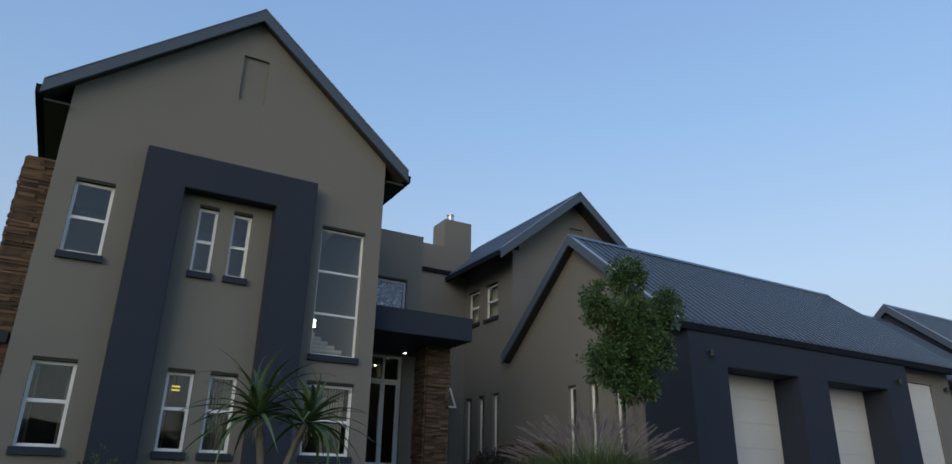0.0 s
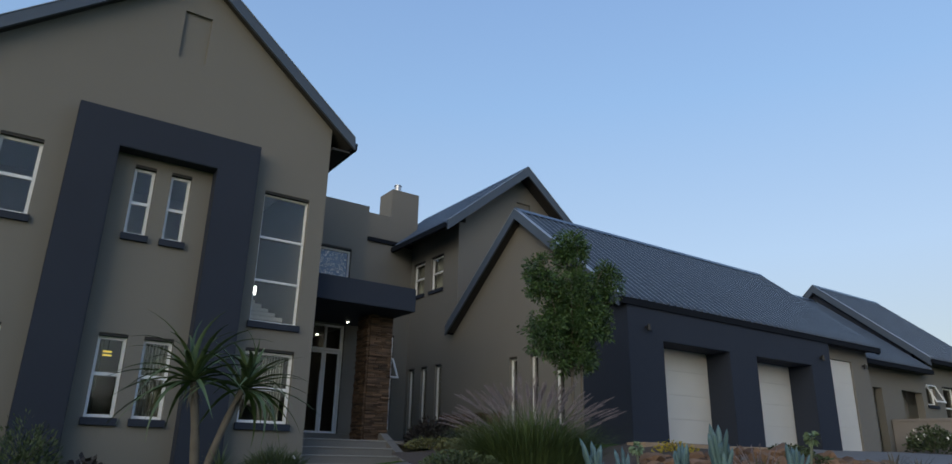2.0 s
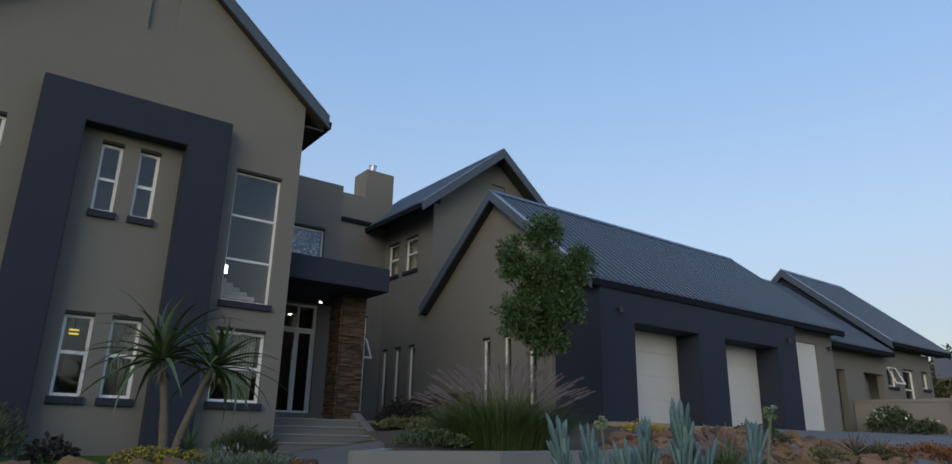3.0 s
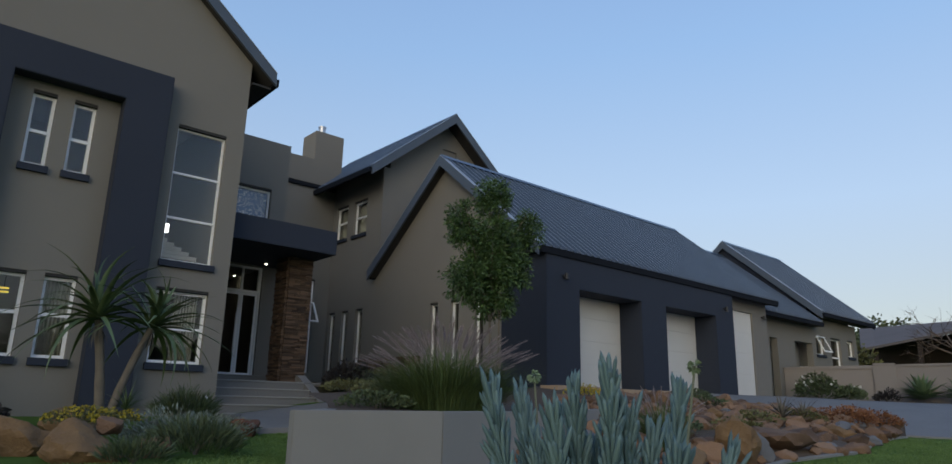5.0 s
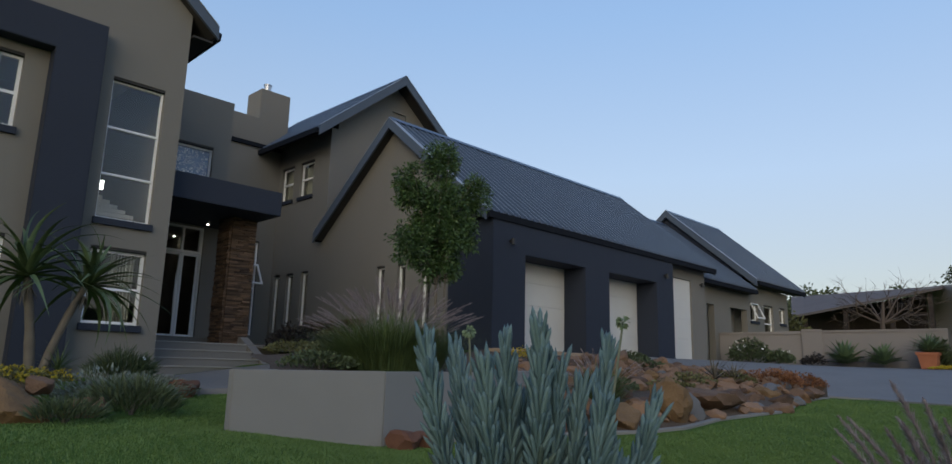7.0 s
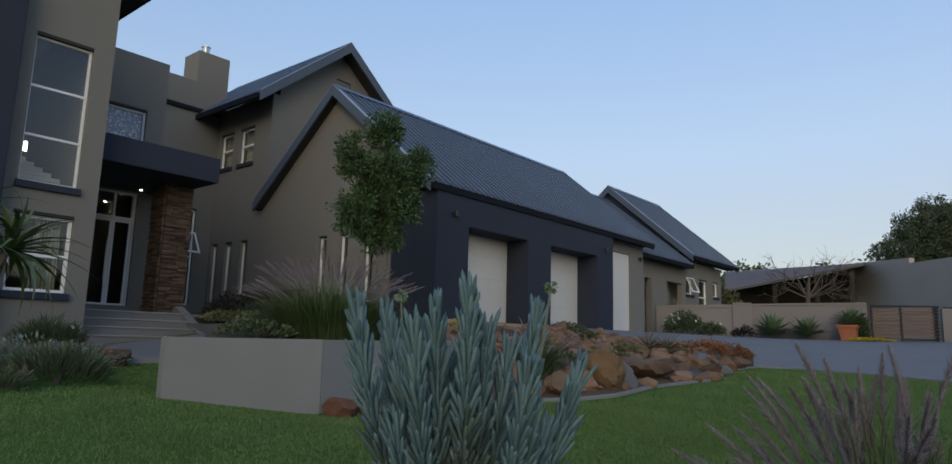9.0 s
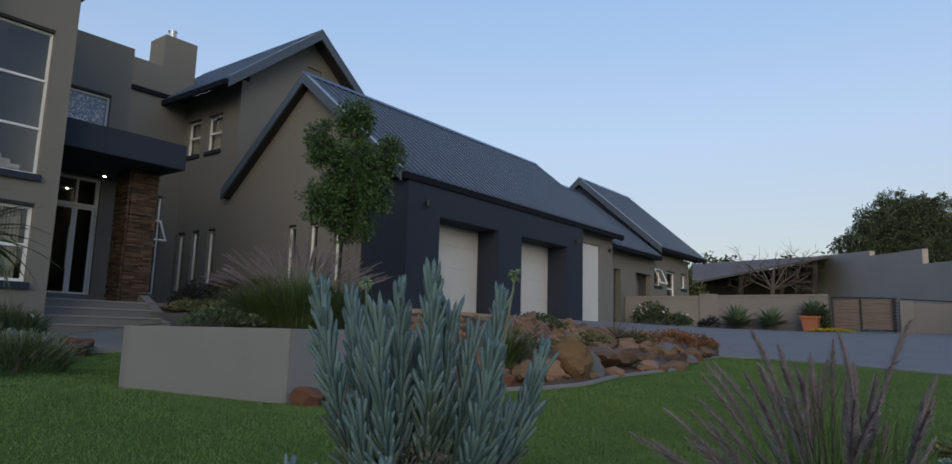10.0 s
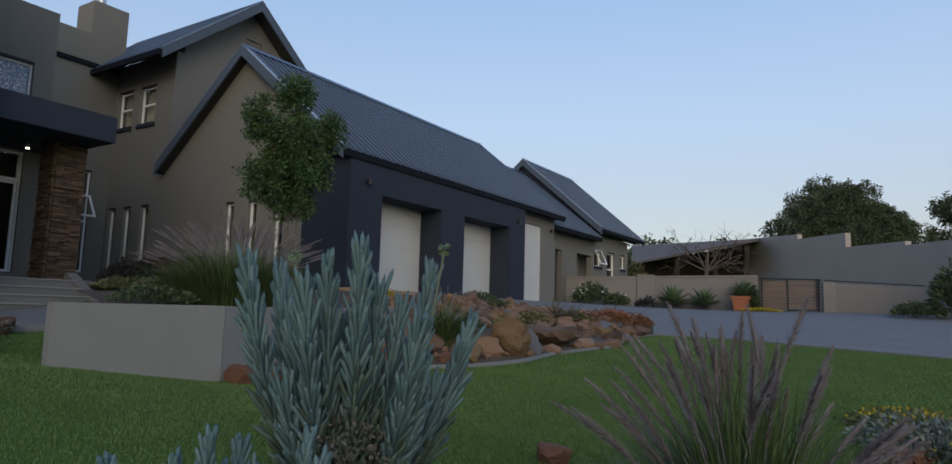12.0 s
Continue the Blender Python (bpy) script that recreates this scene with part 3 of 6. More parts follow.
# entrance steps
steps = thing("entrance_steps", "grey cement entrance steps with broad landing", "steps", (6.2, 12.5, -0.3))
part("landing", one_box(5.102, 8.2, 12.9, YE - 0.002, -0.6, 0.48, 0.01), STEPSTONE, steps)
part("threshold_step", one_box(5.2, 7.48, 14.3, YE - 0.004, 0.482, 0.63, 0.01), STEPSTONE, steps)
for i in range(4):
    part("step", one_box(5.102, 7.3, 11.74 + 0.29 * i, 12.897, -0.6, -0.14 + 0.155 * i, 0.012), STEPSTONE, steps)
    part("nosing", one_box(5.104, 7.298, 11.725 + 0.29 * i, 11.80 + 0.29 * i, -0.165 + 0.155 * i, -0.136 + 0.155 * i, 0.006), CEMENT, steps)
part("nosing", one_box(5.104, 7.298, 12.885, 12.96, 0.455, 0.484, 0.006), CEMENT, steps)
part("lower_step", one_box(5.102, 7.6, 11.2, 11.738, -0.6, -0.19, 0.012), STEPSTONE, steps)
bm = bmesh.new()
prism(bm, [(11.7, -0.5), (11.7, -0.12), (12.2, 0.10), (13.25, 0.64), (13.45, 0.64), (13.45, -0.5)], "x", 7.31, 7.50)
part("side_wall", bm, STEPSTONE, steps, "sloping cement stair flank wall")

# ---- house: back wing ----
part("wall", wall(17.3, 20.4, 0.1, lambda y: 7.6, 11.85, 12.1, [(18.2, 19.02, 5.54, 6.74), (19.42, 20.2, 5.54, 6.74), (18.1, 18.5, 0.86, 3.02), (19.0, 19.4, 0.86, 3.02), (19.83, 20.23, 0.86, 3.02)], axis="x"), PLASTER, house)
for y, w in ((19.02, 0.82), (20.2, 0.78)):
    window(house, turned(11.85, y, 5.54, "-x"), w, 1.2, (0.52,), curtain=[(0.02, 0.98)])
for y in (18.5, 19.4, 20.23):
    window(house, turned(11.85, y, 0.86, "-x"), 0.40, 2.16, (), fat=0.045, curtain=[(0.3, 0.95)])


def back_top(x):
    return 9.98 - 0.13 - 0.8176 * abs(x - 14.35)


part("wall", wall(12.102, 17.1, 2.5, back_top, 17.3, 17.55, [(14.26, 14.87, 8.2, 8.86)], breaks=(14.35,)), PLASTER, house)
part("blind_recess", one_box(14.24, 14.89, 17.36, 17.5, 8.18, 8.88), PLASTER, house)
part("wall", one_box(16.85, 17.1, 17.552, 24.0, 0.5, 7.3), PLASTER, house)
gable_roof(house, "y", 16.75, 23.9, 14.35, 9.98, (11.06, 7.29), (17.64, 7.29), barge=0.33)
part("wall", wall(7.502, 12.1, 0.1, lambda x: 8.42 if x < 11.5 else 7.7, 20.402, 20.65, [(10.4, 11.31, 1.0, 4.14)]), PLASTER, house)
window(house, turned(10.4, 20.4, 1.0), 0.91, 3.14, (0.5, 0.75), sill=False)
bm = bmesh.new()
for x0, x1, z0, z1 in ((0, 0.06, 0, 0.82), (0.85, 0.91, 0, 0.82), (0.06, 0.85, 0, 0.06), (0.06, 0.85, 0.76, 0.82)):
    box(bm, x0, x1, -0.02, 0.02, z0, z1)
part("open_sash", bm, WHITE, house, "white top-hung sash standing open", pose(10.4, 20.36, 3.34) @ pose(0, 0, 0, -32) @ Matrix.Translation((0, 0, -0.82)))
part("coping_band", one_box(7.502, 11.82, 20.33, 20.398, 7.36, 7.50), GUTTER, house, "dark flashing band under the parapet")
part("inner_wall", one_box(15.5, 15.6, 17.56, 23.9, 0.5, 7.2), ROOM, house)
part("inner_wall", one_box(12.102, 15.5, 20.66, 20.76, 0.5, 7.2), ROOM, house)
part("floor_slab", one_box(12.102, 15.5, 17.56, 20.66, 3.9, 4.1), ROOM, house)
part("inner_wall", one_box(7.4, 7.5, 20.652, 22.4, 0.5, 7.6), ROOM, house)
part("inner_wall", one_box(11.85, 12.05, 20.77, 22.4, 0.5, 7.0), ROOM, house)
part("inner_wall", one_box(7.502, 11.848, 22.4, 22.5, 0.5, 8.3), ROOM, house)
part("roof_deck", one_box(7.502, 11.0, 20.652, 22.4, 7.1, 7.2), CEMENT, house)
bm = bmesh.new()
box(bm, 11.03, 12.17, 20.66, 21.66, 5.5, 9.64)
bmesh.ops.bevel(bm, geom=bm.edges[:], offset=0.015, segments=2, affect="EDGES")
chimney = part("chimney", bm, PLASTER, house, "square plastered chimney")
bm = tube(bmesh.new(), [(11.42, 21.0, 9.6), (11.42, 21.0, 9.93)], 0.13, 16)
tube(bm, [(11.42, 21.0, 9.93), (11.42, 21.0, 9.96)], 0.15, 16)
part("flue", bm, METAL, chimney, "steel flue pipe")

# ---- stone pier beside the front wing, and the column of the canopy ----


def slate_cladding(parent, x0, x1, y0, y1, z0, z1, faces, seed, hmin=0.035, hmax=0.075, lmin=0.18, lmax=0.5, limit=300):
    """Thin slate strips laid in courses on the faces given ('front' along x at y0, 'left' along y at x0, 'right' at x1)."""
    rnd = random.Random(seed)
    made, shapes = 0, []
    for k in range(10):
        bm = bmesh.new()
        box(bm, -0.5, 0.5, -0.5, 0.5, -0.5, 0.5)
        for v in bm.verts:
            v.co += Vector((rnd.uniform(-0.02, 0.02), rnd.uniform(-0.15, 0.15), rnd.uniform(-0.08, 0.08)))
        me = bpy.data.meshes.new("slate")
        bm.to_mesh(me)
        bm.free()
        me.materials.append(STONE)
        shapes.append(me)
    for face in faces:
        a, b = (x0, x1) if face == "front" else (y0, y1)
        z = z0
        while z < z1 - 0.01:
            h = min(rnd.uniform(hmin, hmax), z1 - z)
            u = a
            while u < b - 0.01:
                ln = min(rnd.uniform(lmin, lmax), b - u)
                if b - u - ln < 0.07:
                    ln = b - u
                d = rnd.uniform(0.03, 0.06)
                ob = new("slate", rnd.choice(shapes))
                ob.parent = parent
                ob.matrix_parent_inverse = parent.matrix_basis.inverted()
                c = {"front": (u + ln / 2, y0 - d / 2 + 0.01, z + h / 2), "left": (x0 - d / 2 + 0.01, u + ln / 2, z + h / 2), "right": (x1 + d / 2 - 0.01, u + ln / 2, z + h / 2)}[face]
                turn = {"front": 0, "left": 90, "right": 90}[face]
                ob.matrix_basis = pose(*c, 0, rnd.uniform(-1, 1), turn) @ Matrix.Diagonal((ln - 0.006, d + 0.02, h - 0.006, 1))
                u += ln
                made += 1
            z += h
    return made


pier = thing("stone_pier", "tall pier clad in rust-brown stacked slate", "stone pier", (-1.2, 13.6, -0.4))
part("core", one_box(-1.36, -0.86, 13.05, 14.6, -0.6, 5.64), STONEBACK, pier)
slate_cladding(pier, -1.36, -0.86, 13.05, 13.9, -0.4, 5.68, ("front", "left"), 3, hmin=0.05, hmax=0.09)
side_canopy = thing("side_canopy", "flat slate-blue canopy beside the stone pier", "canopy", (-2.5, 13.3, 2.4))
part("slab", one_box(-3.8, -0.95, 12.9, 13.03, 2.3, 2.5, 0.01), DARK, side_canopy)
part("support_wall", one_box(-3.8, -3.5, 12.92, 13.02, -0.6, 2.298), PLASTER, side_canopy)
column = thing("stone_column", "rust-brown stacked slate column carrying the canopy", "column", (7.25, 13.6, 0.48))
part("core", one_box(6.96, 7.52, 13.36, 13.92, 0.48, 3.233), STONEBACK, column)
slate_cladding(column, 6.96, 7.52, 13.36, 13.92, 0.482, 3.23, ("front", "left"), 5, hmin=0.024, hmax=0.052, lmin=0.12, lmax=0.36)

# ---- garage ----
garage = thing("garage", "taupe triple garage with slate-blue portal and charcoal roof", "garage", (17.4, 13.8, 0.2))
GR, GE, GM = 6.95, 3.79, 13.93


def garage_top(y):
    return GR - 0.14 - 0.825 * abs(y - GM)


part("wall", wall(11.55, 17.298, 0.0, garage_top, 11.85, 12.1, [(14.2, 14.55, 1.0, 2.84), (13.3, 13.64, 1.0, 2.84), (12.3, 12.64, 1.0, 2.84)], axis="x", breaks=(GM,)), PLASTER, garage)
for y in (14.55, 13.64, 12.64):
    window(garage, turned(11.85, y, 1.0, "-x"), 0.345, 1.84, (), fat=0.04)
DOORS = [(12.97, 15.48), (16.64, 19.26)]
bm = wall(11.78, 20.31, 0.0, lambda x: 3.62, 10.05, 10.77, [(a, b, 0.58, 2.87) for a, b in DOORS])
bmesh.ops.bevel(bm, geom=[e for e in bm.edges if e.calc_face_angle(0) > 0.5 and max(v.co.y for v in e.verts) < 10.1], offset=0.012, segments=2, affect="EDGES")
part("portal_wall", bm, DARK, garage, "slate-blue plastered garage portal")
part("portal_return", wall(10.772, 11.548, 0.0, garage_top, 11.78, 12.1, axis="x"), DARK, garage, "slate-blue plastered corner")
part("portal_head", wall(10.2, 10.77, 3.622, garage_top, 11.78, 12.1, axis="x"), DARK, garage, "slate-blue plastered corner")
part("wall", wall(20.312, 23.3, 0.3, lambda x: 3.66, 10.45, 10.77, [(20.4, 22.3, 0.58, 3.27)]), PLASTER, garage)
part("wall", wall(10.772, 17.3, 0.3, garage_top, 23.05, 23.3, axis="x", breaks=(GM,)), PLASTER, garage)
part("inner_wall", one_box(12.102, 23.048, 11.45, 11.54, 0.3, 3.6), ROOM, garage)
gable_roof(garage, "x", 11.55, 23.42, GM, GR, (10.1, GE), (17.45, 4.05), barge=0.30)
part("soffit", one_box(11.6, 23.35, 10.16, 10.77, 3.664, 3.69), SOFFIT, garage)


def sectional_door(parent, x0, x1, y, z0, z1, rows=4):
    door = part("garage_door", one_box(x0 - 0.05, x1 + 0.05, y + 0.03, y + 0.06, z0 - 0.02, z1 + 0.05), DOORWHITE, parent, "white sectional garage door")
    h = (z1 - z0) / rows
    for i in range(rows):
        bm = one_box(x0, x1, y, y + 0.032, z0 + i * h + 0.0015, z0 + (i + 1) * h - 0.0015, 0.004)
        part("panel", bm, DOORWHITE, door)
    return door


for a, b in DOORS:
    sectional_door(garage, a - 0.02, b + 0.02, 10.78, 0.58, 2.93)
sectional_door(garage, 20.42, 22.28, 10.50, 0.58, 3.26)


def wall_light(loc):
    w = thing("wall_light", "small black outdoor wall spotlight", "wall light", loc, "garage wall lights")
    x, y, z = loc
    part("bracket", one_box(x - 0.03, x + 0.03, y - 0.05, y, z - 0.03, z + 0.03, 0.005), BLACKMETAL, w)
    part("lamp_head", tube(bmesh.new(), [(x, y - 0.10, z + 0.06), (x, y - 0.10, z - 0.09)], [0.045, 0.055], 14), BLACKMETAL, w)
    part("arm", tube(bmesh.new(), [(x, y - 0.04, z), (x, y - 0.10, z)], 0.012, 8), BLACKMETAL, w)


wall_light((12.38, 10.048, 3.13))
wall_light((19.75, 10.048, 3.13))
wall_light((22.95, 10.448, 3.2))

catch = thing("door_catch", "small black steel catch at the portal's foot", "door catch", (20.36, 10.2, 0.58))
part("base_plate", one_box(20.30, 20.42, 10.12, 10.26, 0.56, 0.60, 0.004), BLACKMETAL, catch)
part("post", one_box(20.33, 20.39, 10.16, 10.22, 0.602, 0.70, 0.006), BLACKMETAL, catch)

# low sandstone step before the first garage door
step = thing("sandstone_step", "two low courses of pale sandstone blocks", "stone step", (13.5, 9.5, 0.45))
SAND = mat("sandstone_block", (0.33, 0.24, 0.16), 0.9, vary=0.2, scale=3, grain=50, bump=0.4, per_object=0.5)
rnd = random.Random(8)
for k, (y, z) in enumerate(((8.95, 0.40), (9.3, 0.54))):
    x = 11.2 + 0.1 * k
    while x < 15.2:
        ln = rnd.uniform(0.4, 0.9)
        part("sandstone_block", one_box(x, x + ln - 0.015, y + rnd.uniform(-0.02, 0.02), y + 0.5, z - 0.14, z + rnd.uniform(-0.008, 0.008), 0.015), SAND, step)
        x += ln

# ---- far wing ----
wing = thing("side_wing", "single-storey taupe wing with charcoal gable roof", "house wing", (28.5, 13.0, 0.2))
part("wall", wall(23.45, 33.75, 0.2, lambda x: 3.9, 11.4, 11.65,
     [(25.4, 26.02, 0.55, 2.81), (27.5, 29.1, 1.3, 2.83), (29.46, 30.25, 2.42, 3.2), (30.93, 31.95, 1.75, 3.21), (32.7, 33.35, 2.5, 3.22)]), PLASTER, wing)
part("wall", wall(11.652, 18.6, 0.2, lambda y: 7.68 - 0.863 * abs(y - 15.1) - 0.14, 33.5, 33.75, axis="x", breaks=(15.1,)), PLASTER, wing)
part("wall", wall(11.652, 18.6, 3.4, lambda y: 7.68 - 0.863 * abs(y - 15.1) - 0.14, 29.4, 29.65, axis="x", breaks=(15.1,)), DARK, wing)
part("inner_wall", one_box(23.5, 33.4, 13.4, 13.5, 0.4, 3.9), ROOM, wing)
part("recess_back", one_box(27.45, 29.15, 12.0, 12.1, 0.4, 3.0), PLASTER, wing)
gable_roof(wing, "x", 29.2, 34.85, 15.1, 7.68, (10.95, 4.10), (19.2, 4.14), barge=0.33)
gable_roof(wing, "x", 23.5, 29.15, 15.1, 6.98, (10.95, 3.66), (19.2, 3.66), barge=0.1)
part("soffit", one_box(23.5, 29.3, 11.0, 11.398, 3.5, 3.53), SOFFIT, wing)
part("soffit", one_box(29.32, 34.7, 11.0, 11.398, 3.92, 3.95), SOFFIT, wing)
window(wing, turned(29.46, 11.4, 2.42), 0.79, 0.78, sill=True)
bm = bmesh.new()
for x0, x1, z0, z1 in ((0, 0.05, 0, 0.72), (0.74, 0.79, 0, 0.72), (0.05, 0.74, 0, 0.05), (0.05, 0.74, 0.67, 0.72)):
    box(bm, x0, x1, -0.02, 0.02, z0, z1)
part("open_sash", bm, WHITE, wing, "white top-hung sash standing open", pose(29.46, 11.38, 3.17) @ pose(0, 0, 0, -24) @ Matrix.Translation((0, 0, -0.72)))
window(wing, turned(30.93, 11.4, 1.75), 1.02, 1.46, (0.45,))
window(wing, turned(32.7, 11.4, 2.5), 0.65, 0.72)

# ---- boundary wall, gate, far wall ----
bwall = thing("boundary_wall", "low taupe plastered garden wall with pillars", "garden wall", (27.4, 8.0, 0.2))


def wall_run(parent, p, q, zt0, zt1, thick, base, material, coping=0.0, name="panel", label=""):
    """A straight stretch of wall from p to q; tops may differ."""
    d = Vector((q[0] - p[0], q[1] - p[1], 0))
    s = Vector((-d.y, d.x, 0)).normalized() * thick / 2
    bm = bmesh.new()
    vs = []
    for c, zt in ((p, zt0), (q, zt1)):
        o = Vector((c[0], c[1], 0))
        vs.append([bm.verts.new(o + s * k + Vector((0, 0, z))) for k, z in ((-1, base), (1, base), (1, zt), (-1, zt))])
    bm.faces.new(vs[0]), bm.faces.new(vs[1])
    for i in range(4):
        bm.faces.new((vs[0][i], vs[0][(i + 1) % 4], vs[1][(i + 1) % 4], vs[1][i]))
    bmesh.ops.recalc_face_normals(bm, faces=bm.faces[:])
    ob = part(name, bm, material, parent, label)
    if coping:
        wall_run(parent, p, q, zt0 + 0.07, zt1 + 0.07, thick + coping, min(zt0, zt1) + 0.002, material, 0.0, "coping")
    return ob


wall_run(bwall, (26.4, 11.395), (27.44, 8.62), 1.66, 1.72, 0.2, 0.0, WALLGREY, 0.08)
wall_run(bwall, (27.4, 8.65), (27.6, 8.0), 1.78, 1.78, 0.34, 0.0, WALLGREY, 0.06, "pillar")
wall_run(bwall, (27.60, 7.98), (28.1, 4.15), 1.74, 1.76, 0.2, 0.0, WALLGREY, 0.08)
low = thing("roadside_wall", "low taupe wall with a black top rail", "garden wall", (28.2, 0.5, 0.4))
wall_run(low, (28.2, 1.95), (28.3, 1.55), 1.58, 1.56, 0.34, 0.0, WALLGREY, 0.0, "pillar")
wall_run(low, (28.3, 1.55), (28.3, -1.1), 1.52, 1.36, 0.2, 0.0, WALLGREY)
part("top_rail", tube(bmesh.new(), [(28.2, 1.9, 1.64), (28.3, -1.2, 1.44)], 0.02, 8), BLACKMETAL, low, "black metal rail")
gate = thing("metal_gate", "black steel garden gate with brown slats", "gate", (28.2, 3.0, 0.3))
for y in (4.02, 3.12, 2.08):
    part("post", tube(bmesh.new(), [(28.15, y, 0.36), (28.15, y, 1.68)], 0.035, 8), BLACKMETAL, gate)
part("top_rail", tube(bmesh.new(), [(28.15, 4.05, 1.72), (28.15, 2.0, 1.66)], 0.028, 8), BLACKMETAL, gate)
part("bottom_rail", tube(bmesh.new(), [(28.15, 3.1, 0.54), (28.15, 2.05, 0.54)], 0.025, 8), BLACKMETAL, gate)
GATEWOOD = mat("brown_gate_slat", (0.16, 0.11, 0.085), 0.8, vary=0.2, scale=4, bump=0.2, per_object=0.3)
for i in range(9):
    part("slat", one_box(28.16, 28.18, 2.1, 3.1, 0.60 + i * 0.115, 0.695 + i * 0.115), GATEWOOD, gate)
for i in range(9):
    part("slat", one_box(28.16, 28.18, 3.15, 4.0, 0.60 + i * 0.115, 0.695 + i * 0.115), GATEWOOD, gate)
for i in range(10):
    part("hinge_bar", one_box(28.06, 28.2, 2.0, 2.16, 0.56 + i * 0.115, 0.615 + i * 0.115), BLACKMETAL, gate)

big = thing("stepped_wall", "long grey plastered wall stepping down a slope", "wall", (38.0, 3.0, 0.4))
cutp = [(47.0, 8.6), (39.85, 4.11), (35.8, 1.58), (32.08, -0.76), (25.0, -5.2)]
for (p, q), z0, z1 in zip(zip(cutp, cutp[1:]), (5.4, 4.5, 3.6, 3.24), (4.76, 4.27, 3.4, 3.0)):
    wall_run(big, p, q, z0, z1, 0.25, -0.3, FARPLASTER)

# neighbour's lean-to with a grey roof
NROOF = mat("pale_grey_roof", (0.145, 0.125, 0.117), 0.95, spec=0.1, vary=0.1, scale=0.6, bump=0.1)
BROWN = mat("dark_brown_timber", (0.035, 0.025, 0.02), 0.85, vary=0.2, scale=3, bump=0.2)
shed = thing("lean_to", "neighbouring open lean-to with pale grey sloping roof", "shed", (45.0, 11.0, 0.3))
bm = bmesh.new()
q = [(43.5, 14.7, 3.74), (41.0, 6.4, 4.74), (56.0, 8.8, 6.5), (58.0, 19.8, 6.5)]
vs = [bm.verts.new(c) for c in q] + [bm.verts.new((c[0], c[1], c[2] - 0.14)) for c in q]
bm.faces.new(vs[:4]), bm.faces.new(vs[4:][::-1])
for i in range(4):
    bm.faces.new((vs[i], vs[(i + 1) % 4], vs[4 + (i + 1) % 4], vs[4 + i]))
bmesh.ops.recalc_face_normals(bm, faces=bm.faces[:])
part("roof", bm, NROOF, shed)
for (x, y, z) in ((43.4, 14.0, 3.62), (42.6, 11.5, 3.9), (41.8, 9.0, 4.25), (41.3, 7.1, 4.5)):
    part("post", one_box(x + 0.2, x + 0.42, y - 0.1, y + 0.1, -0.2, z), BROWN, shed)
wall_run(shed, (47.5, 16.5), (46.0, 7.2), 4.0, 5.0, 0.2, -0.2, BROWN, 0.0, "back_wall")


# ---- garden materials ----
LEAF = mat("tree_leaf", (0.028, 0.060, 0.019), 0.5, vary=0.3, scale=2, bump=0.0, second=(0.086, 0.155, 0.045), isle=0.9)
FARLEAF = mat("far_tree_leaf", (0.044, 0.060, 0.030), 0.7, vary=0.3, scale=0.4, bump=0.0, second=(0.105, 0.130, 0.062), isle=0.9)
ALOE = mat("aloe_leaf", (0.062, 0.100, 0.042), 0.45, vary=0.25, scale=3, bump=0.05, second=(0.14, 0.195, 0.085), isle=0.7)
AGAVE = mat("agave_leaf", (0.075, 0.125, 0.060), 0.55, vary=0.25, scale=3, bump=0.03, second=(0.16, 0.235, 0.12), isle=0.6)
BLUE = mat("blue_chalk_leaf", (0.070, 0.128, 0.134), 0.6, vary=0.22, scale=6, bump=0.06, second=(0.165, 0.250, 0.240), isle=0.7)
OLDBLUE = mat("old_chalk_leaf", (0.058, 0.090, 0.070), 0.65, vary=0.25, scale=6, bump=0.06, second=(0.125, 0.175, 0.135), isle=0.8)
STEM = mat("succulent_stem", (0.14, 0.15, 0.10), 0.8, vary=0.25, scale=9, bump=0.2)
DRYLEAF = mat("withered_leaf", (0.085, 0.078, 0.064), 0.9, vary=0.3, scale=9, bump=0.1, second=(0.19, 0.17, 0.14), isle=0.8)
GRASS = mat("fountain_grass_blade", (0.045, 0.082, 0.024), 0.65, vary=0.3, scale=3, bump=0.0, second=(0.125, 0.18, 0.06), isle=0.8)
PLUME = mat("purple_plume", (0.22, 0.175, 0.18), 0.9, vary=0.25, scale=9, bump=0.0, second=(0.42, 0.355, 0.365), isle=0.8)
TURF = mat("turf_blade", (0.050, 0.112, 0.023), 0.6, vary=0.2, scale=1.1, bump=0.0, second=(0.172, 0.262, 0.072), isle=0.25)
BARK = mat("grey_bark", (0.125, 0.108, 0.085), 0.95, vary=0.3, scale=8, grain=60, bump=0.6)
DEADWOOD = mat("dead_branch", (0.095, 0.072, 0.058), 0.95, vary=0.25, scale=5, bump=0.3)
ROCK = mat("rust_boulder", (0.090, 0.055, 0.037), 0.9, vary=0.3, scale=4.5, grain=50, bump=0.9, second=(0.262, 0.156, 0.092), per_object=0.9)
REDROCK = mat("red_boulder", (0.10, 0.046, 0.030), 0.9, vary=0.3, scale=7, grain=60, bump=0.9, second=(0.23, 0.105, 0.062))
GREYROCK = mat("grey_boulder", (0.115, 0.115, 0.118), 0.9, vary=0.2, scale=4, grain=45, bump=0.6)
OCHRE = mat("ochre_boulder", (0.105, 0.060, 0.030), 0.92, vary=0.4, scale=5.5, grain=38, bump=1.0, second=(0.27, 0.165, 0.078))
YELLOW = mat("yellow_flower", (0.36, 0.28, 0.02), 0.7, vary=0.15, scale=9, bump=0.0, isle=0.4)
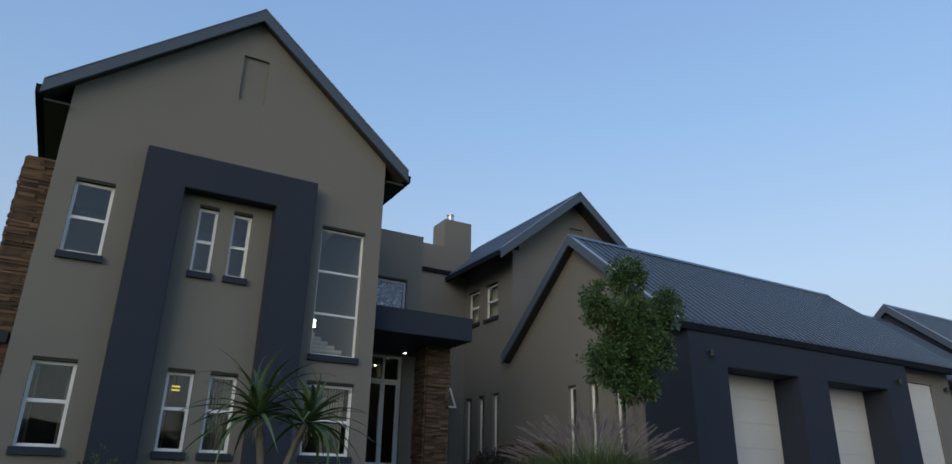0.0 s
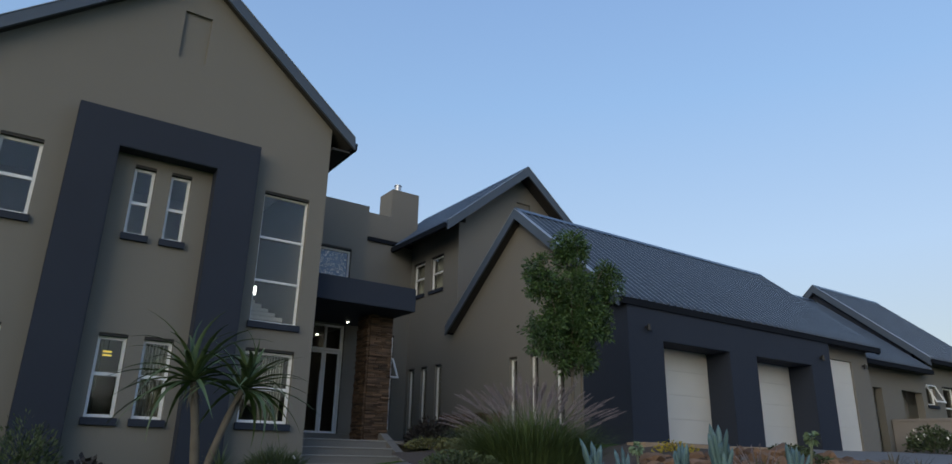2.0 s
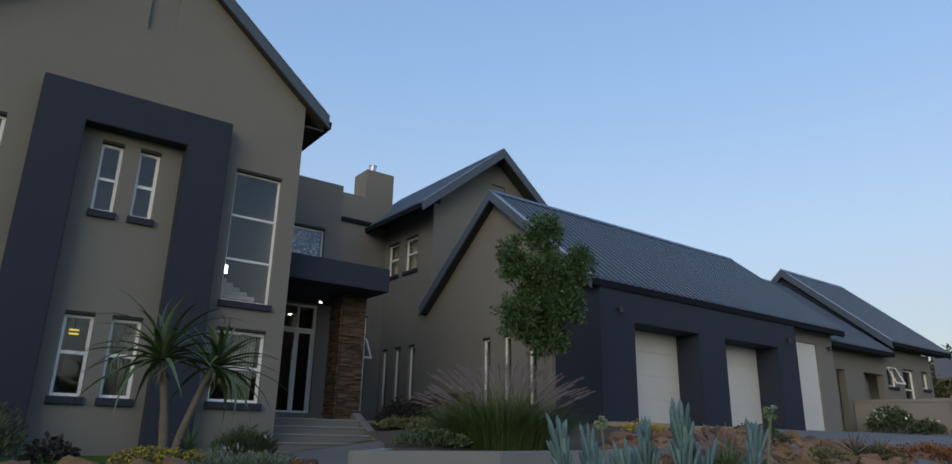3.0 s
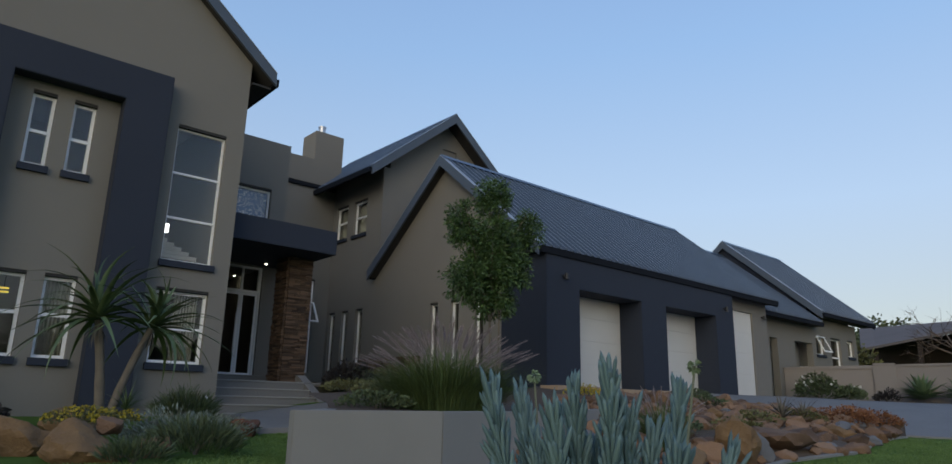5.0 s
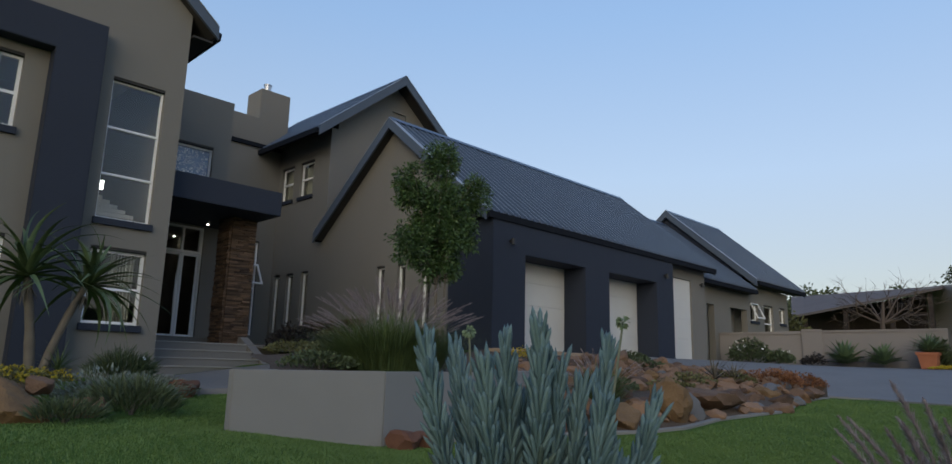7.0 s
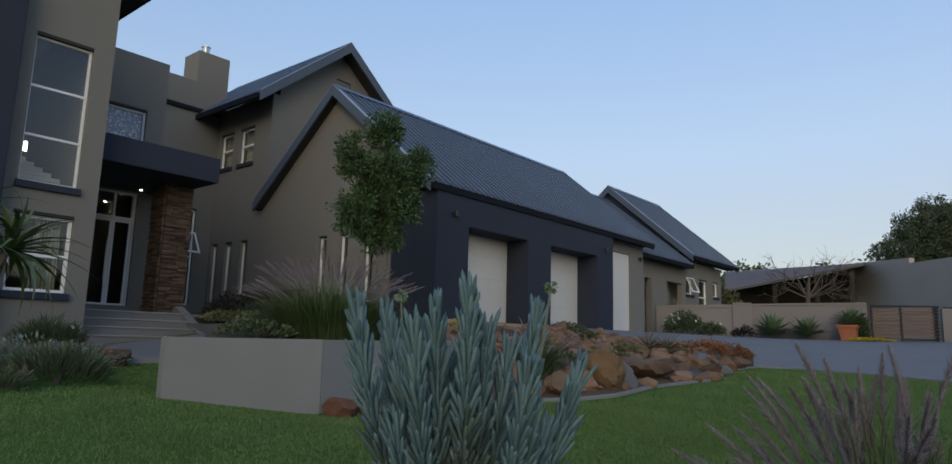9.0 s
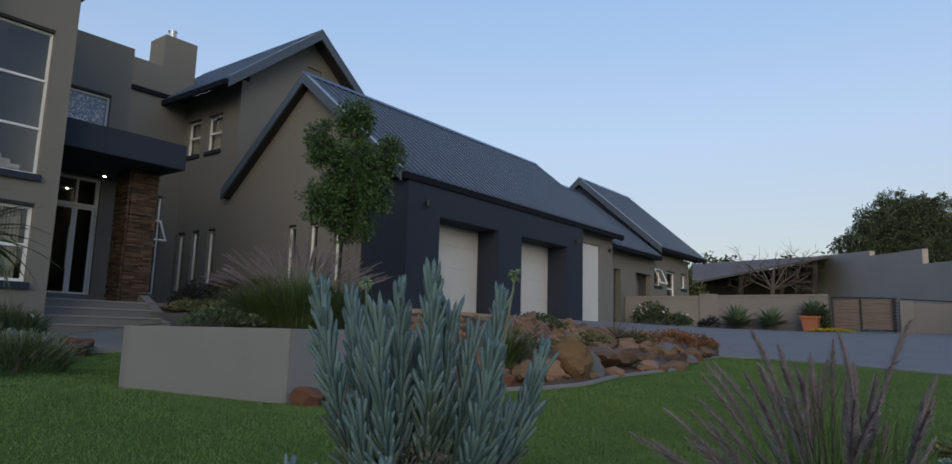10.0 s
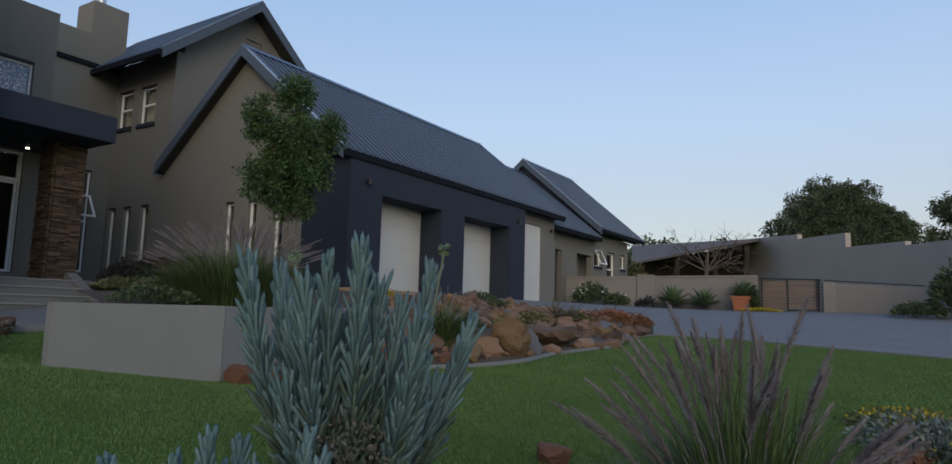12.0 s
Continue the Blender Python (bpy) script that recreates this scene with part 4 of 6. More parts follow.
SILVER = mat("silver_shrub_leaf", (0.12, 0.15, 0.12), 0.8, vary=0.25, scale=5, bump=0.0, second=(0.24, 0.28, 0.24), isle=0.8)
SHRUB = mat("shrub_leaf", (0.040, 0.060, 0.028), 0.7, vary=0.3, scale=4, bump=0.0, second=(0.10, 0.135, 0.06), isle=0.8)
DARKSHRUB = mat("dark_purple_leaf", (0.022, 0.020, 0.020), 0.7, vary=0.3, scale=4, bump=0.0, isle=0.6)
REDLEAF = mat("rusty_succulent", (0.15, 0.055, 0.025), 0.7, vary=0.3, scale=5, bump=0.0, second=(0.30, 0.13, 0.05), isle=0.8)
MOSSY = mat("ground_cover", (0.085, 0.090, 0.030), 0.8, vary=0.3, scale=5, bump=0.0, second=(0.17, 0.17, 0.07), isle=0.8)
WHITEFLOWER = mat("white_petal", (0.65, 0.65, 0.62), 0.7, vary=0.05, bump=0.0)
TERRACOTTA = mat("terracotta", (0.36, 0.13, 0.065), 0.85, vary=0.12, scale=6, grain=90, bump=0.2)


# ---- plant builders ----
class Mesh:
    """Collects points and faces of leaves, blades and twigs."""

    def __init__(self):
        self.v, self.f = [], []

    def ribbon(self, pts, widths, side):
        n0 = len(self.v)
        for p, w in zip(pts, widths):
            self.v += [tuple(p - side * w), tuple(p + side * w)]
        for i in range(len(pts) - 1):
            a = n0 + 2 * i
            self.f.append((a, a + 1, a + 3, a + 2))

    def folded(self, pts, widths, side, up, fold):
        """A leaf folded along its middle, three points across."""
        n0 = len(self.v)
        for p, w in zip(pts, widths):
            self.v += [tuple(p - side * w + up * w * fold), tuple(p), tuple(p + side * w + up * w * fold)]
        for i in range(len(pts) - 1):
            a = n0 + 3 * i
            self.f += [(a, a + 1, a + 4, a + 3), (a + 1, a + 2, a + 5, a + 4)]

    def finger(self, base, d, length, r, sides=5):
        """A round tapering succulent leaf."""
        d = d.normalized()
        a = d.orthogonal().normalized()
        c = d.cross(a)
        n0 = len(self.v)
        for k, q in ((0.0, 0.5), (0.4, 1.0), (0.86, 0.8)):
            for i in range(sides):
                t = 2 * math.pi * i / sides
                self.v.append(tuple(base + d * length * k + (a * math.cos(t) + c * math.sin(t)) * r * q))
        self.v.append(tuple(base + d * length))
        for k in range(2):
            for i in range(sides):
                j = (i + 1) % sides
                self.f.append((n0 + k * sides + i, n0 + k * sides + j, n0 + (k + 1) * sides + j, n0 + (k + 1) * sides + i))
        for i in range(sides):
            self.f.append((n0 + 2 * sides + i, n0 + 2 * sides + (i + 1) % sides, n0 + 3 * sides))

    def rod(self, pts, radii, sides=5):
        n0 = len(self.v)
        for i, p in enumerate(pts):
            d = (pts[min(i + 1, len(pts) - 1)] - pts[max(i - 1, 0)]).normalized()
            a = d.orthogonal().normalized()
            c = d.cross(a)
            for k in range(sides):
                t = 2 * math.pi * k / sides
                self.v.append(tuple(p + (a * math.cos(t) + c * math.sin(t)) * radii[i]))
        for i in range(len(pts) - 1):
            for k in range(sides):
                j = (k + 1) % sides
                self.f.append((n0 + i * sides + k, n0 + i * sides + j, n0 + (i + 1) * sides + j, n0 + (i + 1) * sides + k))

    def leaf(self, p, d, length, width, rnd):
        side = d.cross(Vector((rnd.gauss(0, 1), rnd.gauss(0, 1), rnd.gauss(0, 1)))).normalized()
        q = p + d * length * 0.5 + Vector((0, 0, -0.08 * length))
        e = p + d * length + Vector((0, 0, -0.25 * length))
        n0 = len(self.v)
        self.v += [tuple(p), tuple(q - side * width), tuple(q + side * width), tuple(e)]
        self.f += [(n0, n0 + 1, n0 + 3, n0 + 2)]

    def put(self, name, material, parent=None, label="", kind="", smooth=True):
        me = bpy.data.meshes.new(name)
        me.from_pydata(self.v, [], self.f)
        me.materials.append(material)
        if smooth:
            me.polygons.foreach_set("use_smooth", [True] * len(me.polygons))
        ob = new(name, me)
        if parent is not None:
            ob.parent = parent
            if parent.type == "EMPTY":
                ob.matrix_parent_inverse = parent.matrix_basis.inverted()
        return tagged(ob, label, kind=kind)


def ball_dir(rnd):
    v = Vector((rnd.gauss(0, 1), rnd.gauss(0, 1), rnd.gauss(0, 1)))
    return v.normalized()


def bezier(a, b, c, n):
    return [a * (1 - t) ** 2 + b * 2 * t * (1 - t) + c * t * t for t in (i / n for i in range(n + 1))]


def leaf_tree(name, label, category, base, height, trunk_top, lobes, leaf_len, leaf_w, count, seed, material, r0=0.05, limbs=14):
    """A tree: tapered trunk, limbs into each lobe, and many separate leaves in clumps. lobes: (dx, dy, z, rx, ry, rz)."""
    rnd = random.Random(seed)
    tree = thing(name, label, category, base)
    b = Vector(base)
    m = Mesh()
    spine = [b + Vector((0.03 * math.sin(i * 1.3) * i / 8, 0.03 * math.cos(i * 1.7) * i / 8, (height * 0.82) * i / 8)) for i in range(9)]
    m.rod(spine, [r0 * (1 - 0.85 * i / 8) for i in range(9)], 8)
    m.put("trunk", BARK, tree, "slim grey-brown trunk")
    lm, cr = Mesh(), Mesh()
    vol = [l[3] * l[4] * l[5] for l in lobes]
    for i in range(limbs):
        l = rnd.choices(lobes, vol)[0]
        c = b + Vector((l[0], l[1], l[2] - base[2]))
        s = b + Vector((0, 0, rnd.uniform(trunk_top, height * 0.7)))
        e = c + Vector((rnd.uniform(-0.7, 0.7) * l[3], rnd.uniform(-0.7, 0.7) * l[4], rnd.uniform(-0.2, 0.8) * l[5]))
        lm.rod(bezier(s, (s + e) / 2 + Vector((0, 0, -0.1 * (e - s).length)), e, 5), [r0 * 0.4 * (1 - 0.8 * k / 5) for k in range(6)], 5)
    lm.put("limb", BARK, tree, "thin branches")
    clumps = max(12, count // 40)
    for i in range(clumps):
        l = rnd.choices(lobes, vol)[0]
        d = ball_dir(rnd)
        k = rnd.random() ** 0.45
        c = b + Vector((l[0] + d.x * l[3] * k, l[1] + d.y * l[4] * k, l[2] - base[2] + d.z * l[5] * k))
        size = rnd.uniform(0.13, 0.30) * min(l[3], l[5]) + leaf_len * 0.6
        for j in range(count // clumps):
            o = ball_dir(rnd)
            p = c + o * size * rnd.random() ** 0.6
            cr.leaf(p, (o + Vector((d.x, d.y, d.z + 0.4)) * 0.6 + ball_dir(rnd) * 0.6).normalized(), leaf_len * rnd.uniform(0.6, 1.3), leaf_w * rnd.uniform(0.7, 1.2), rnd)
    cr.put("crown", material, tree, "crown of small separate leaves", "stuff")
    return tree


def shrub(name, label, category, c, r, h, count, leaf_len, leaf_w, seed, material, upright=0.5, group="", flowers=None):
    """A low bush of separate leaves on a few twigs, densest near its skin."""
    rnd = random.Random(seed)
    z = ground_z(c[0], c[1]) if len(c) == 2 else c[2]
    t = thing(name, label, category, (c[0], c[1], z), group)
    m, w, fl = Mesh(), Mesh(), Mesh()
    o = Vector((c[0], c[1], z))
    for i in range(9):
        a = rnd.uniform(0, 6.28)
        e = o + Vector((math.cos(a) * r * rnd.uniform(0.3, 0.8), math.sin(a) * r * rnd.uniform(0.3, 0.8), h * rnd.uniform(0.5, 0.9)))
        w.rod(bezier(o + Vector((0, 0, -0.05)), o + Vector((0, 0, h * 0.4)), e, 4), [0.012, 0.010, 0.008, 0.006, 0.003], 4)
    w.put("twig", BARK, t)
    bumps = [(rnd.uniform(0, 6.28), rnd.uniform(0.75, 1.15)) for _ in range(9)]
    for i in range(count):
        a = rnd.uniform(0, 6.28)
        k = rnd.random() ** 0.5
        lump = bumps[int(a / 6.29 * 9)][1]
        top = h * lump * math.sqrt(max(0.0, 1 - 0.9 * k * k))
        zz = top * rnd.random() ** 0.5
        p = o + Vector((math.cos(a) * r * k * lump, math.sin(a) * r * k * lump, zz))
        d = (Vector((math.cos(a) * k, math.sin(a) * k, upright)) + ball_dir(rnd) * 0.55).normalized()
        m.leaf(p, d, leaf_len * rnd.uniform(0.6, 1.3), leaf_w * rnd.uniform(0.7, 1.2), rnd)
        if flowers and rnd.random() < flowers[1] and zz > 0.8 * top:
            for q in range(4):
                fl.leaf(p + d * leaf_len * 0.6, ball_dir(rnd), flowers[2], flowers[2] * 0.5, rnd)
    m.put("foliage", material, t, "", "stuff")
    if flowers:
        fl.put("blossom", flowers[0], t, "small scattered blossoms", "stuff")
    return t


def rosette(mesh, c, axis, n, length, width, rnd, curl=0.5, spread=(0.15, 1.35), droop=0.1):
    """Long leaves from one point, folded along the middle, each curling outwards as it goes."""
    axis = axis.normalized()
    u = axis.orthogonal().normalized()
    w = axis.cross(u)
    for i in range(n):
        a = i * 2.39996 + rnd.uniform(-0.2, 0.2)
        e = spread[0] + (spread[1] - spread[0]) * (i / n) ** 0.8 + rnd.uniform(-0.12, 0.12)
        out = u * math.cos(a) + w * math.sin(a)
        ln = length * rnd.uniform(0.75, 1.1)
        turn = curl * rnd.uniform(0.5, 1.3)
        sway = rnd.uniform(-0.25, 0.25)
        p, pts, ways = c.copy(), [c.copy()], []
        for k in range(8):
            t = (k + 0.5) / 8
            g = e - 0.35 * turn + turn * 1.25 * t ** 1.2
            o = (out + out.cross(axis) * sway * t).normalized()
            d = axis * math.cos(g) + o * math.sin(g) + Vector((0, 0, -droop * t))
            p = p + d * ln / 8
            pts.append(p.copy())
            ways.append(d)
        side = ways[2].cross(Vector((0, 0, 1)))
        side = side.normalized() if side.length > 0.15 else u
        up = side.cross(ways[2]).normalized()
        if up.z < 0:
            up = -up
        mesh.folded(pts, [width * q for q in (0.85, 1.0, 0.95, 0.84, 0.7, 0.55, 0.38, 0.2, 0.03)], side, up, 0.5)


def rock_mesh(name, seed, material, flat=0.7, sub=3):
    bm = bmesh.new()
    bmesh.ops.create_icosphere(bm, subdivisions=sub, radius=1.0)
    rnd = random.Random(seed)
    off = Vector((rnd.uniform(0, 50), rnd.uniform(0, 50), rnd.uniform(0, 50)))
    planes = [(ball_dir(rnd), rnd.uniform(0.48, 0.82)) for _ in range(14)]
    for v in bm.verts:
        p = v.co.normalized()
        r = 1.0
        for d, k in planes:
            q = p.dot(d)
            if q > 0.01:
                r = min(r, k / q)
        r *= 1 + 0.10 * noise.noise(p * 1.6 + off) + 0.06 * noise.noise(p * 4 + off) + 0.03 * noise.noise(p * 9 + off) + (0.0 if sub < 4 else 0.10 * abs(noise.noise(p * 2.7 + off)) + 0.022 * noise.noise(p * 19 + off))
        v.co = Vector((p.x * r, p.y * r * 0.85, p.z * r * flat))
    me = bpy.data.meshes.new(name)
    bm.to_mesh(me)
    bm.free()
    me.materials.append(material)
    me.polygons.foreach_set("use_smooth", [True] * len(me.polygons))
    me.set_sharp_from_angle(angle=radians(24))
    return me


def rock(mesh, x, y, z, size, rnd, label, group="", name="boulder", squash=1.0, turn=None):
    ob = new(name, mesh)
    ob.matrix_basis = pose(x, y, z, rnd.uniform(-12, 12), rnd.uniform(-12, 12), rnd.uniform(0, 360) if turn is None else turn) @ Matrix.Diagonal((size, size, size * squash, 1))
    return tagged(ob, label, "rock", group)


# ---- planter and raised bed ----
planter = thing("planter", "smooth grey cement garden planter wall with a sharp corner", "planter", (4.4, 4.7, -0.8))
PL = [(3.08, 4.90), (4.47, 4.60), (6.4, 5.05), (8.4, 5.75)]


def planter_skin(pts, tops, thick, base):
    bm = bmesh.new()
    inner = []
    for i, p in enumerate(pts):
        p = Vector((*p, 0))
        ds = []
        if i > 0:
            ds.append((p - Vector((*pts[i - 1], 0))).normalized())
        if i < len(pts) - 1:
            ds.append((Vector((*pts[i + 1], 0)) - p).normalized())
        ns = [Vector((-d.y, d.x, 0)) for d in ds]
        n = sum(ns, Vector()).normalized()
        inner.append(p + n * thick / max(0.4, n.dot(ns[0])))
    rings = []
    for p, q, z in zip(pts, inner, tops):
        p = Vector((*p, 0))
        rings.append([bm.verts.new(c) for c in ((p.x, p.y, base), (p.x, p.y, z), (q.x, q.y, z), (q.x, q.y, base))])
    for a, b in zip(rings, rings[1:]):
        for k in range(4):
            bm.faces.new((a[k], a[(k + 1) % 4], b[(k + 1) % 4], b[k]))
    bm.faces.new(rings[0])
    bm.faces.new(rings[-1])
    bmesh.ops.recalc_face_normals(bm, faces=bm.faces[:])
    bmesh.ops.bevel(bm, geom=[e for e in bm.edges if not e.is_boundary and e.calc_face_angle(0) > 0.3], offset=0.008, segments=2, affect="EDGES")
    return bm


part("front_wall", planter_skin(PL[:2], [0.035, 0.045], 0.16, -1.2), CEMENT, planter, "smooth grey cement front wall")
part("side_wall", planter_skin(PL[1:], [0.041, 0.055, 0.09], 0.16, -1.2), CEMENT, planter, "smooth grey cement side wall")
part("return_wall", planter_skin([(4.6, 7.0), (3.33, 5.25)], [0.031, 0.031], 0.16, -1.2), CEMENT, planter, "smooth grey cement return wall")


def bed_sheet():
    a = resample([(3.35, 5.1), (4.5, 4.85), (6.4, 5.25), (8.4, 5.95), (10.4, 8.6), (11.0, 9.4)], 40)
    b = resample([(4.65, 7.05), (5.6, 9.5), (7.4, 11.0), (7.6, 13.3), (8.3, 15.2), (11.84, 16.5)], 40)
    bm = bmesh.new()
    rows = []
    for p, q in zip(a, b):
        row = []
        for j in range(14):
            c = p.lerp(q, j / 13)
            row.append(bm.verts.new((c.x, c.y, -0.02 + 0.06 * max(0, c.y - 5.5) + 0.03 * noise.noise(Vector((c.x, c.y, 0)) * 2))))
        rows.append(row)
    for i in range(39):
        for j in range(13):
            bm.faces.new((rows[i][j], rows[i + 1][j], rows[i + 1][j + 1], rows[i][j + 1]))
    bmesh.ops.recalc_face_normals(bm, faces=bm.faces[:])
    return bm


def bed_z(x, y):
    return -0.02 + 0.06 * max(0, y - 5.5)


solo("raised_bed", bed_sheet(), SOIL, "dark soil of the raised bed", "garden bed", "structure", smooth=True)

# slate plinth on the garage gable
plinth = thing("slate_plinth", "low rust-brown stacked slate cladding on the garage wall", "stone cladding", (11.8, 16.0, 0.3))
part("core", one_box(11.805, 11.848, 14.9, 18.05, 0.2, 1.39), STONEBACK, plinth)
slate_cladding(plinth, 11.80, 11.85, 14.9, 18.05, 0.25, 1.4, ("left",), 9, hmin=0.06, hmax=0.11, lmin=0.3, lmax=0.7)

# ---- fountain grass ----


def fountain_grass(label, base, radius, height, blades, plumes, seed, plume_len, fan=1.0, tilt=1.0, blade_w=0.004, bristles=150, group="", root=0.22, fluff=1.0, hair=0.0016, blade_h=1.0):
    rnd = random.Random(seed)
    g = thing("fountain_grass", label, "ornamental grass", base, group)
    b = Vector(base)
    m = Mesh()
    for i in range(blades):
        a = rnd.uniform(0, 6.28)
        k = rnd.random() ** 0.6
        o = Vector((math.cos(a), math.sin(a), 0))
        s = b + o * radius * root * rnd.random() + Vector((0, 0, -0.03))
        h = height * blade_h * rnd.uniform(0.5, 0.98) * (1 - 0.5 * k)
        e = s + o * radius * k * fan + Vector((0, 0, h))
        mid = s + o * radius * k * 0.35 * fan + Vector((0, 0, h * 0.85))
        e += Vector((rnd.gauss(0, 0.10), rnd.gauss(0, 0.10), rnd.gauss(0, 0.03))) * height
        pts = bezier(s, mid, e, 4)
        side = Vector((-o.y, o.x, 0)) * 0.8 + Vector((rnd.uniform(-0.5, 0.5), rnd.uniform(-0.5, 0.5), 0))
        m.ribbon(pts, [blade_w, blade_w, blade_w * 0.9, blade_w * 0.6, 0.0004], side.normalized())
    m.put("blades", GRASS, g, "", "stuff")
    for i in range(plumes):
        a = rnd.uniform(0, 6.28)
        k = rnd.random() ** 0.55
        o = Vector((math.cos(a), math.sin(a), 0))
        s = b + o * radius * 0.1 * rnd.random()
        h = height * rnd.uniform(0.9, 1.12) * (1 - 0.42 * k * k)
        e = s + o * radius * k * 1.15 * tilt + Vector((0, 0, h))
        e += Vector((rnd.gauss(0, 0.07), rnd.gauss(0, 0.07), -0.05 * abs(rnd.gauss(0, 1)))) * height
        mid = s + o * radius * k * 0.46 * tilt + Vector((0, 0, h * 0.66))
        pts = bezier(s, mid, e, 10)
        pm = Mesh()
        pm.rod(pts[::2], [0.0022, 0.002, 0.0018, 0.0015, 0.001, 0.0006], 4)
        length = sum((q - p).length for p, q in zip(pts, pts[1:]))
        start = max(0.1, 1 - plume_len / length)
        for j in range(bristles):
            t = start + (1 - start) * rnd.random()
            x = t * 10
            n = min(9, int(x))
            p = pts[n].lerp(pts[n + 1], x - n)
            d = (pts[n + 1] - pts[n]).normalized()
            u = (t - start) / (1 - start)
            fat = 0.017 * fluff * (math.sin(math.pi * min(1, u * 0.9 + 0.1)) ** 0.6) * (plume_len / 0.22)
            w = ball_dir(rnd) * rnd.uniform(0.6, 1.25)
            tip = p + d * fat * 1.1 + (w - d * w.dot(d)) * fat
            sd = d.cross(w).normalized() * hair * (plume_len / 0.22)
            n0 = len(pm.v)
            pm.v += [tuple(p - sd), tuple(p + sd), tuple(tip)]
            pm.f.append((n0, n0 + 1, n0 + 2))
        pm.put("plume", PLUME, g, "feathery purplish seed plume", smooth=False)
    return g


fountain_grass("broad green fountain grass with purplish plumes in the raised bed", (6.08, 6.6, bed_z(6, 6.5)), 1.0, 1.17, 7000, 150, 11, 0.30, fan=0.78, tilt=1.0, blade_w=0.0026, bristles=300, root=0.72, fluff=1.5, hair=0.0009, blade_h=0.84)
fountain_grass("loose purple-plumed fountain grass at the lawn's near edge", (2.62, -0.37, ground_z(2.62, -0.37)), 0.60, 0.90, 1900, 58, 12, 0.32, fan=0.8, tilt=0.82, blade_w=0.0032, bristles=460, fluff=1.05, hair=0.0012)
fountain_grass("small purple-plumed grass among the rockery stones", (7.7, 4.35, ground_z(7.7, 4.35) + 0.15), 0.5, 0.72, 900, 34, 13, 0.24, bristles=160, fluff=1.3, root=0.4)

# ---- young tree ----
leaf_tree("young_tree", "young slender tree with a dense uneven green crown", "tree", (8.72, 8.6, bed_z(8.7, 8.6)), 3.9, 1.4,
          [(0.00, 0, 3.92, 0.32, 0.32, 0.42), (-0.68, 0.1, 3.36, 0.27, 0.28, 0.44), (0.78, -0.1, 3.40, 0.32, 0.30, 0.46), (0.02, 0, 3.14, 0.52, 0.42, 0.44),
           (0.15, 0, 2.60, 0.74, 0.48, 0.44), (-0.62, 0.0, 2.28, 0.42, 0.30, 0.40), (0.05, 0.0, 1.98, 0.46, 0.38, 0.34)],
          0.068, 0.015, 32000, 21, LEAF, r0=0.04, limbs=34)
stake = thing("tree_stake", "white tube stake beside the young tree", "stake", (8.82, 8.5, bed_z(8.8, 8.5)))
part("pole", tube(bmesh.new(), [(8.82, 8.5, bed_z(8.8, 8.5) - 0.1), (8.84, 8.5, 1.9)], 0.018, 8), BARK, stake)

# ---- tree aloes ----


def tree_aloe(label, base, bend, top, r, n, length, seed):
    rnd = random.Random(seed)
    t = thing("tree_aloe", label, "aloe", base, "tree aloes")
    b, e = Vector(base), Vector(top)
    m = Mesh()
    pts = bezier(b + Vector((0, 0, -0.1)), Vector(bend), e, 9)
    m.rod(pts, [r * (1.15 - 0.35 * i / 9) * (1 + 0.08 * math.sin(i * 2.1)) for i in range(10)], 9)
    m.put("trunk", BARK, t, "pale grey-brown bare trunk")
    lv = Mesh()
    rosette(lv, e, pts[-1] - pts[-2], n, length, 0.042, rnd, curl=0.95, spread=(0.25, 1.95), droop=0.2)
    lv.put("leaves", ALOE, t, "long arching green leaves")
    dr = Mesh()
    rosette(dr, e + Vector((0, 0, -0.1)), (pts[-1] - pts[-2]), 12, length * 0.22, 0.016, rnd, curl=0.5, spread=(2.2, 2.9))
    dr.put("dry_leaves", DRYLEAF, t, "withered hanging leaves")
    return t


tree_aloe("tall tree aloe with arching green leaves", (2.55, 9.0, -0.32), (2.5, 9.0, 0.4), (2.36, 9.0, 1.05), 0.058, 40, 1.25, 31)
tree_aloe("leaning tree aloe with a drooping crown", (2.6, 8.95, -0.3), (2.66, 8.95, 0.2), (2.99, 8.95, 0.98), 0.052, 46, 1.12, 32)
young = thing("young_aloe", "small spiky young aloe at the foot of the trunk", "aloe", (2.78, 8.9, -0.3))
lv = Mesh()
rosette(lv, Vector((2.8, 8.9, -0.05)), Vector((0.1, 0, 1)), 24, 0.42, 0.012, random.Random(33), curl=0.3)
lv.put("leaves", ALOE, young)

# ---- blue chalk succulents ----


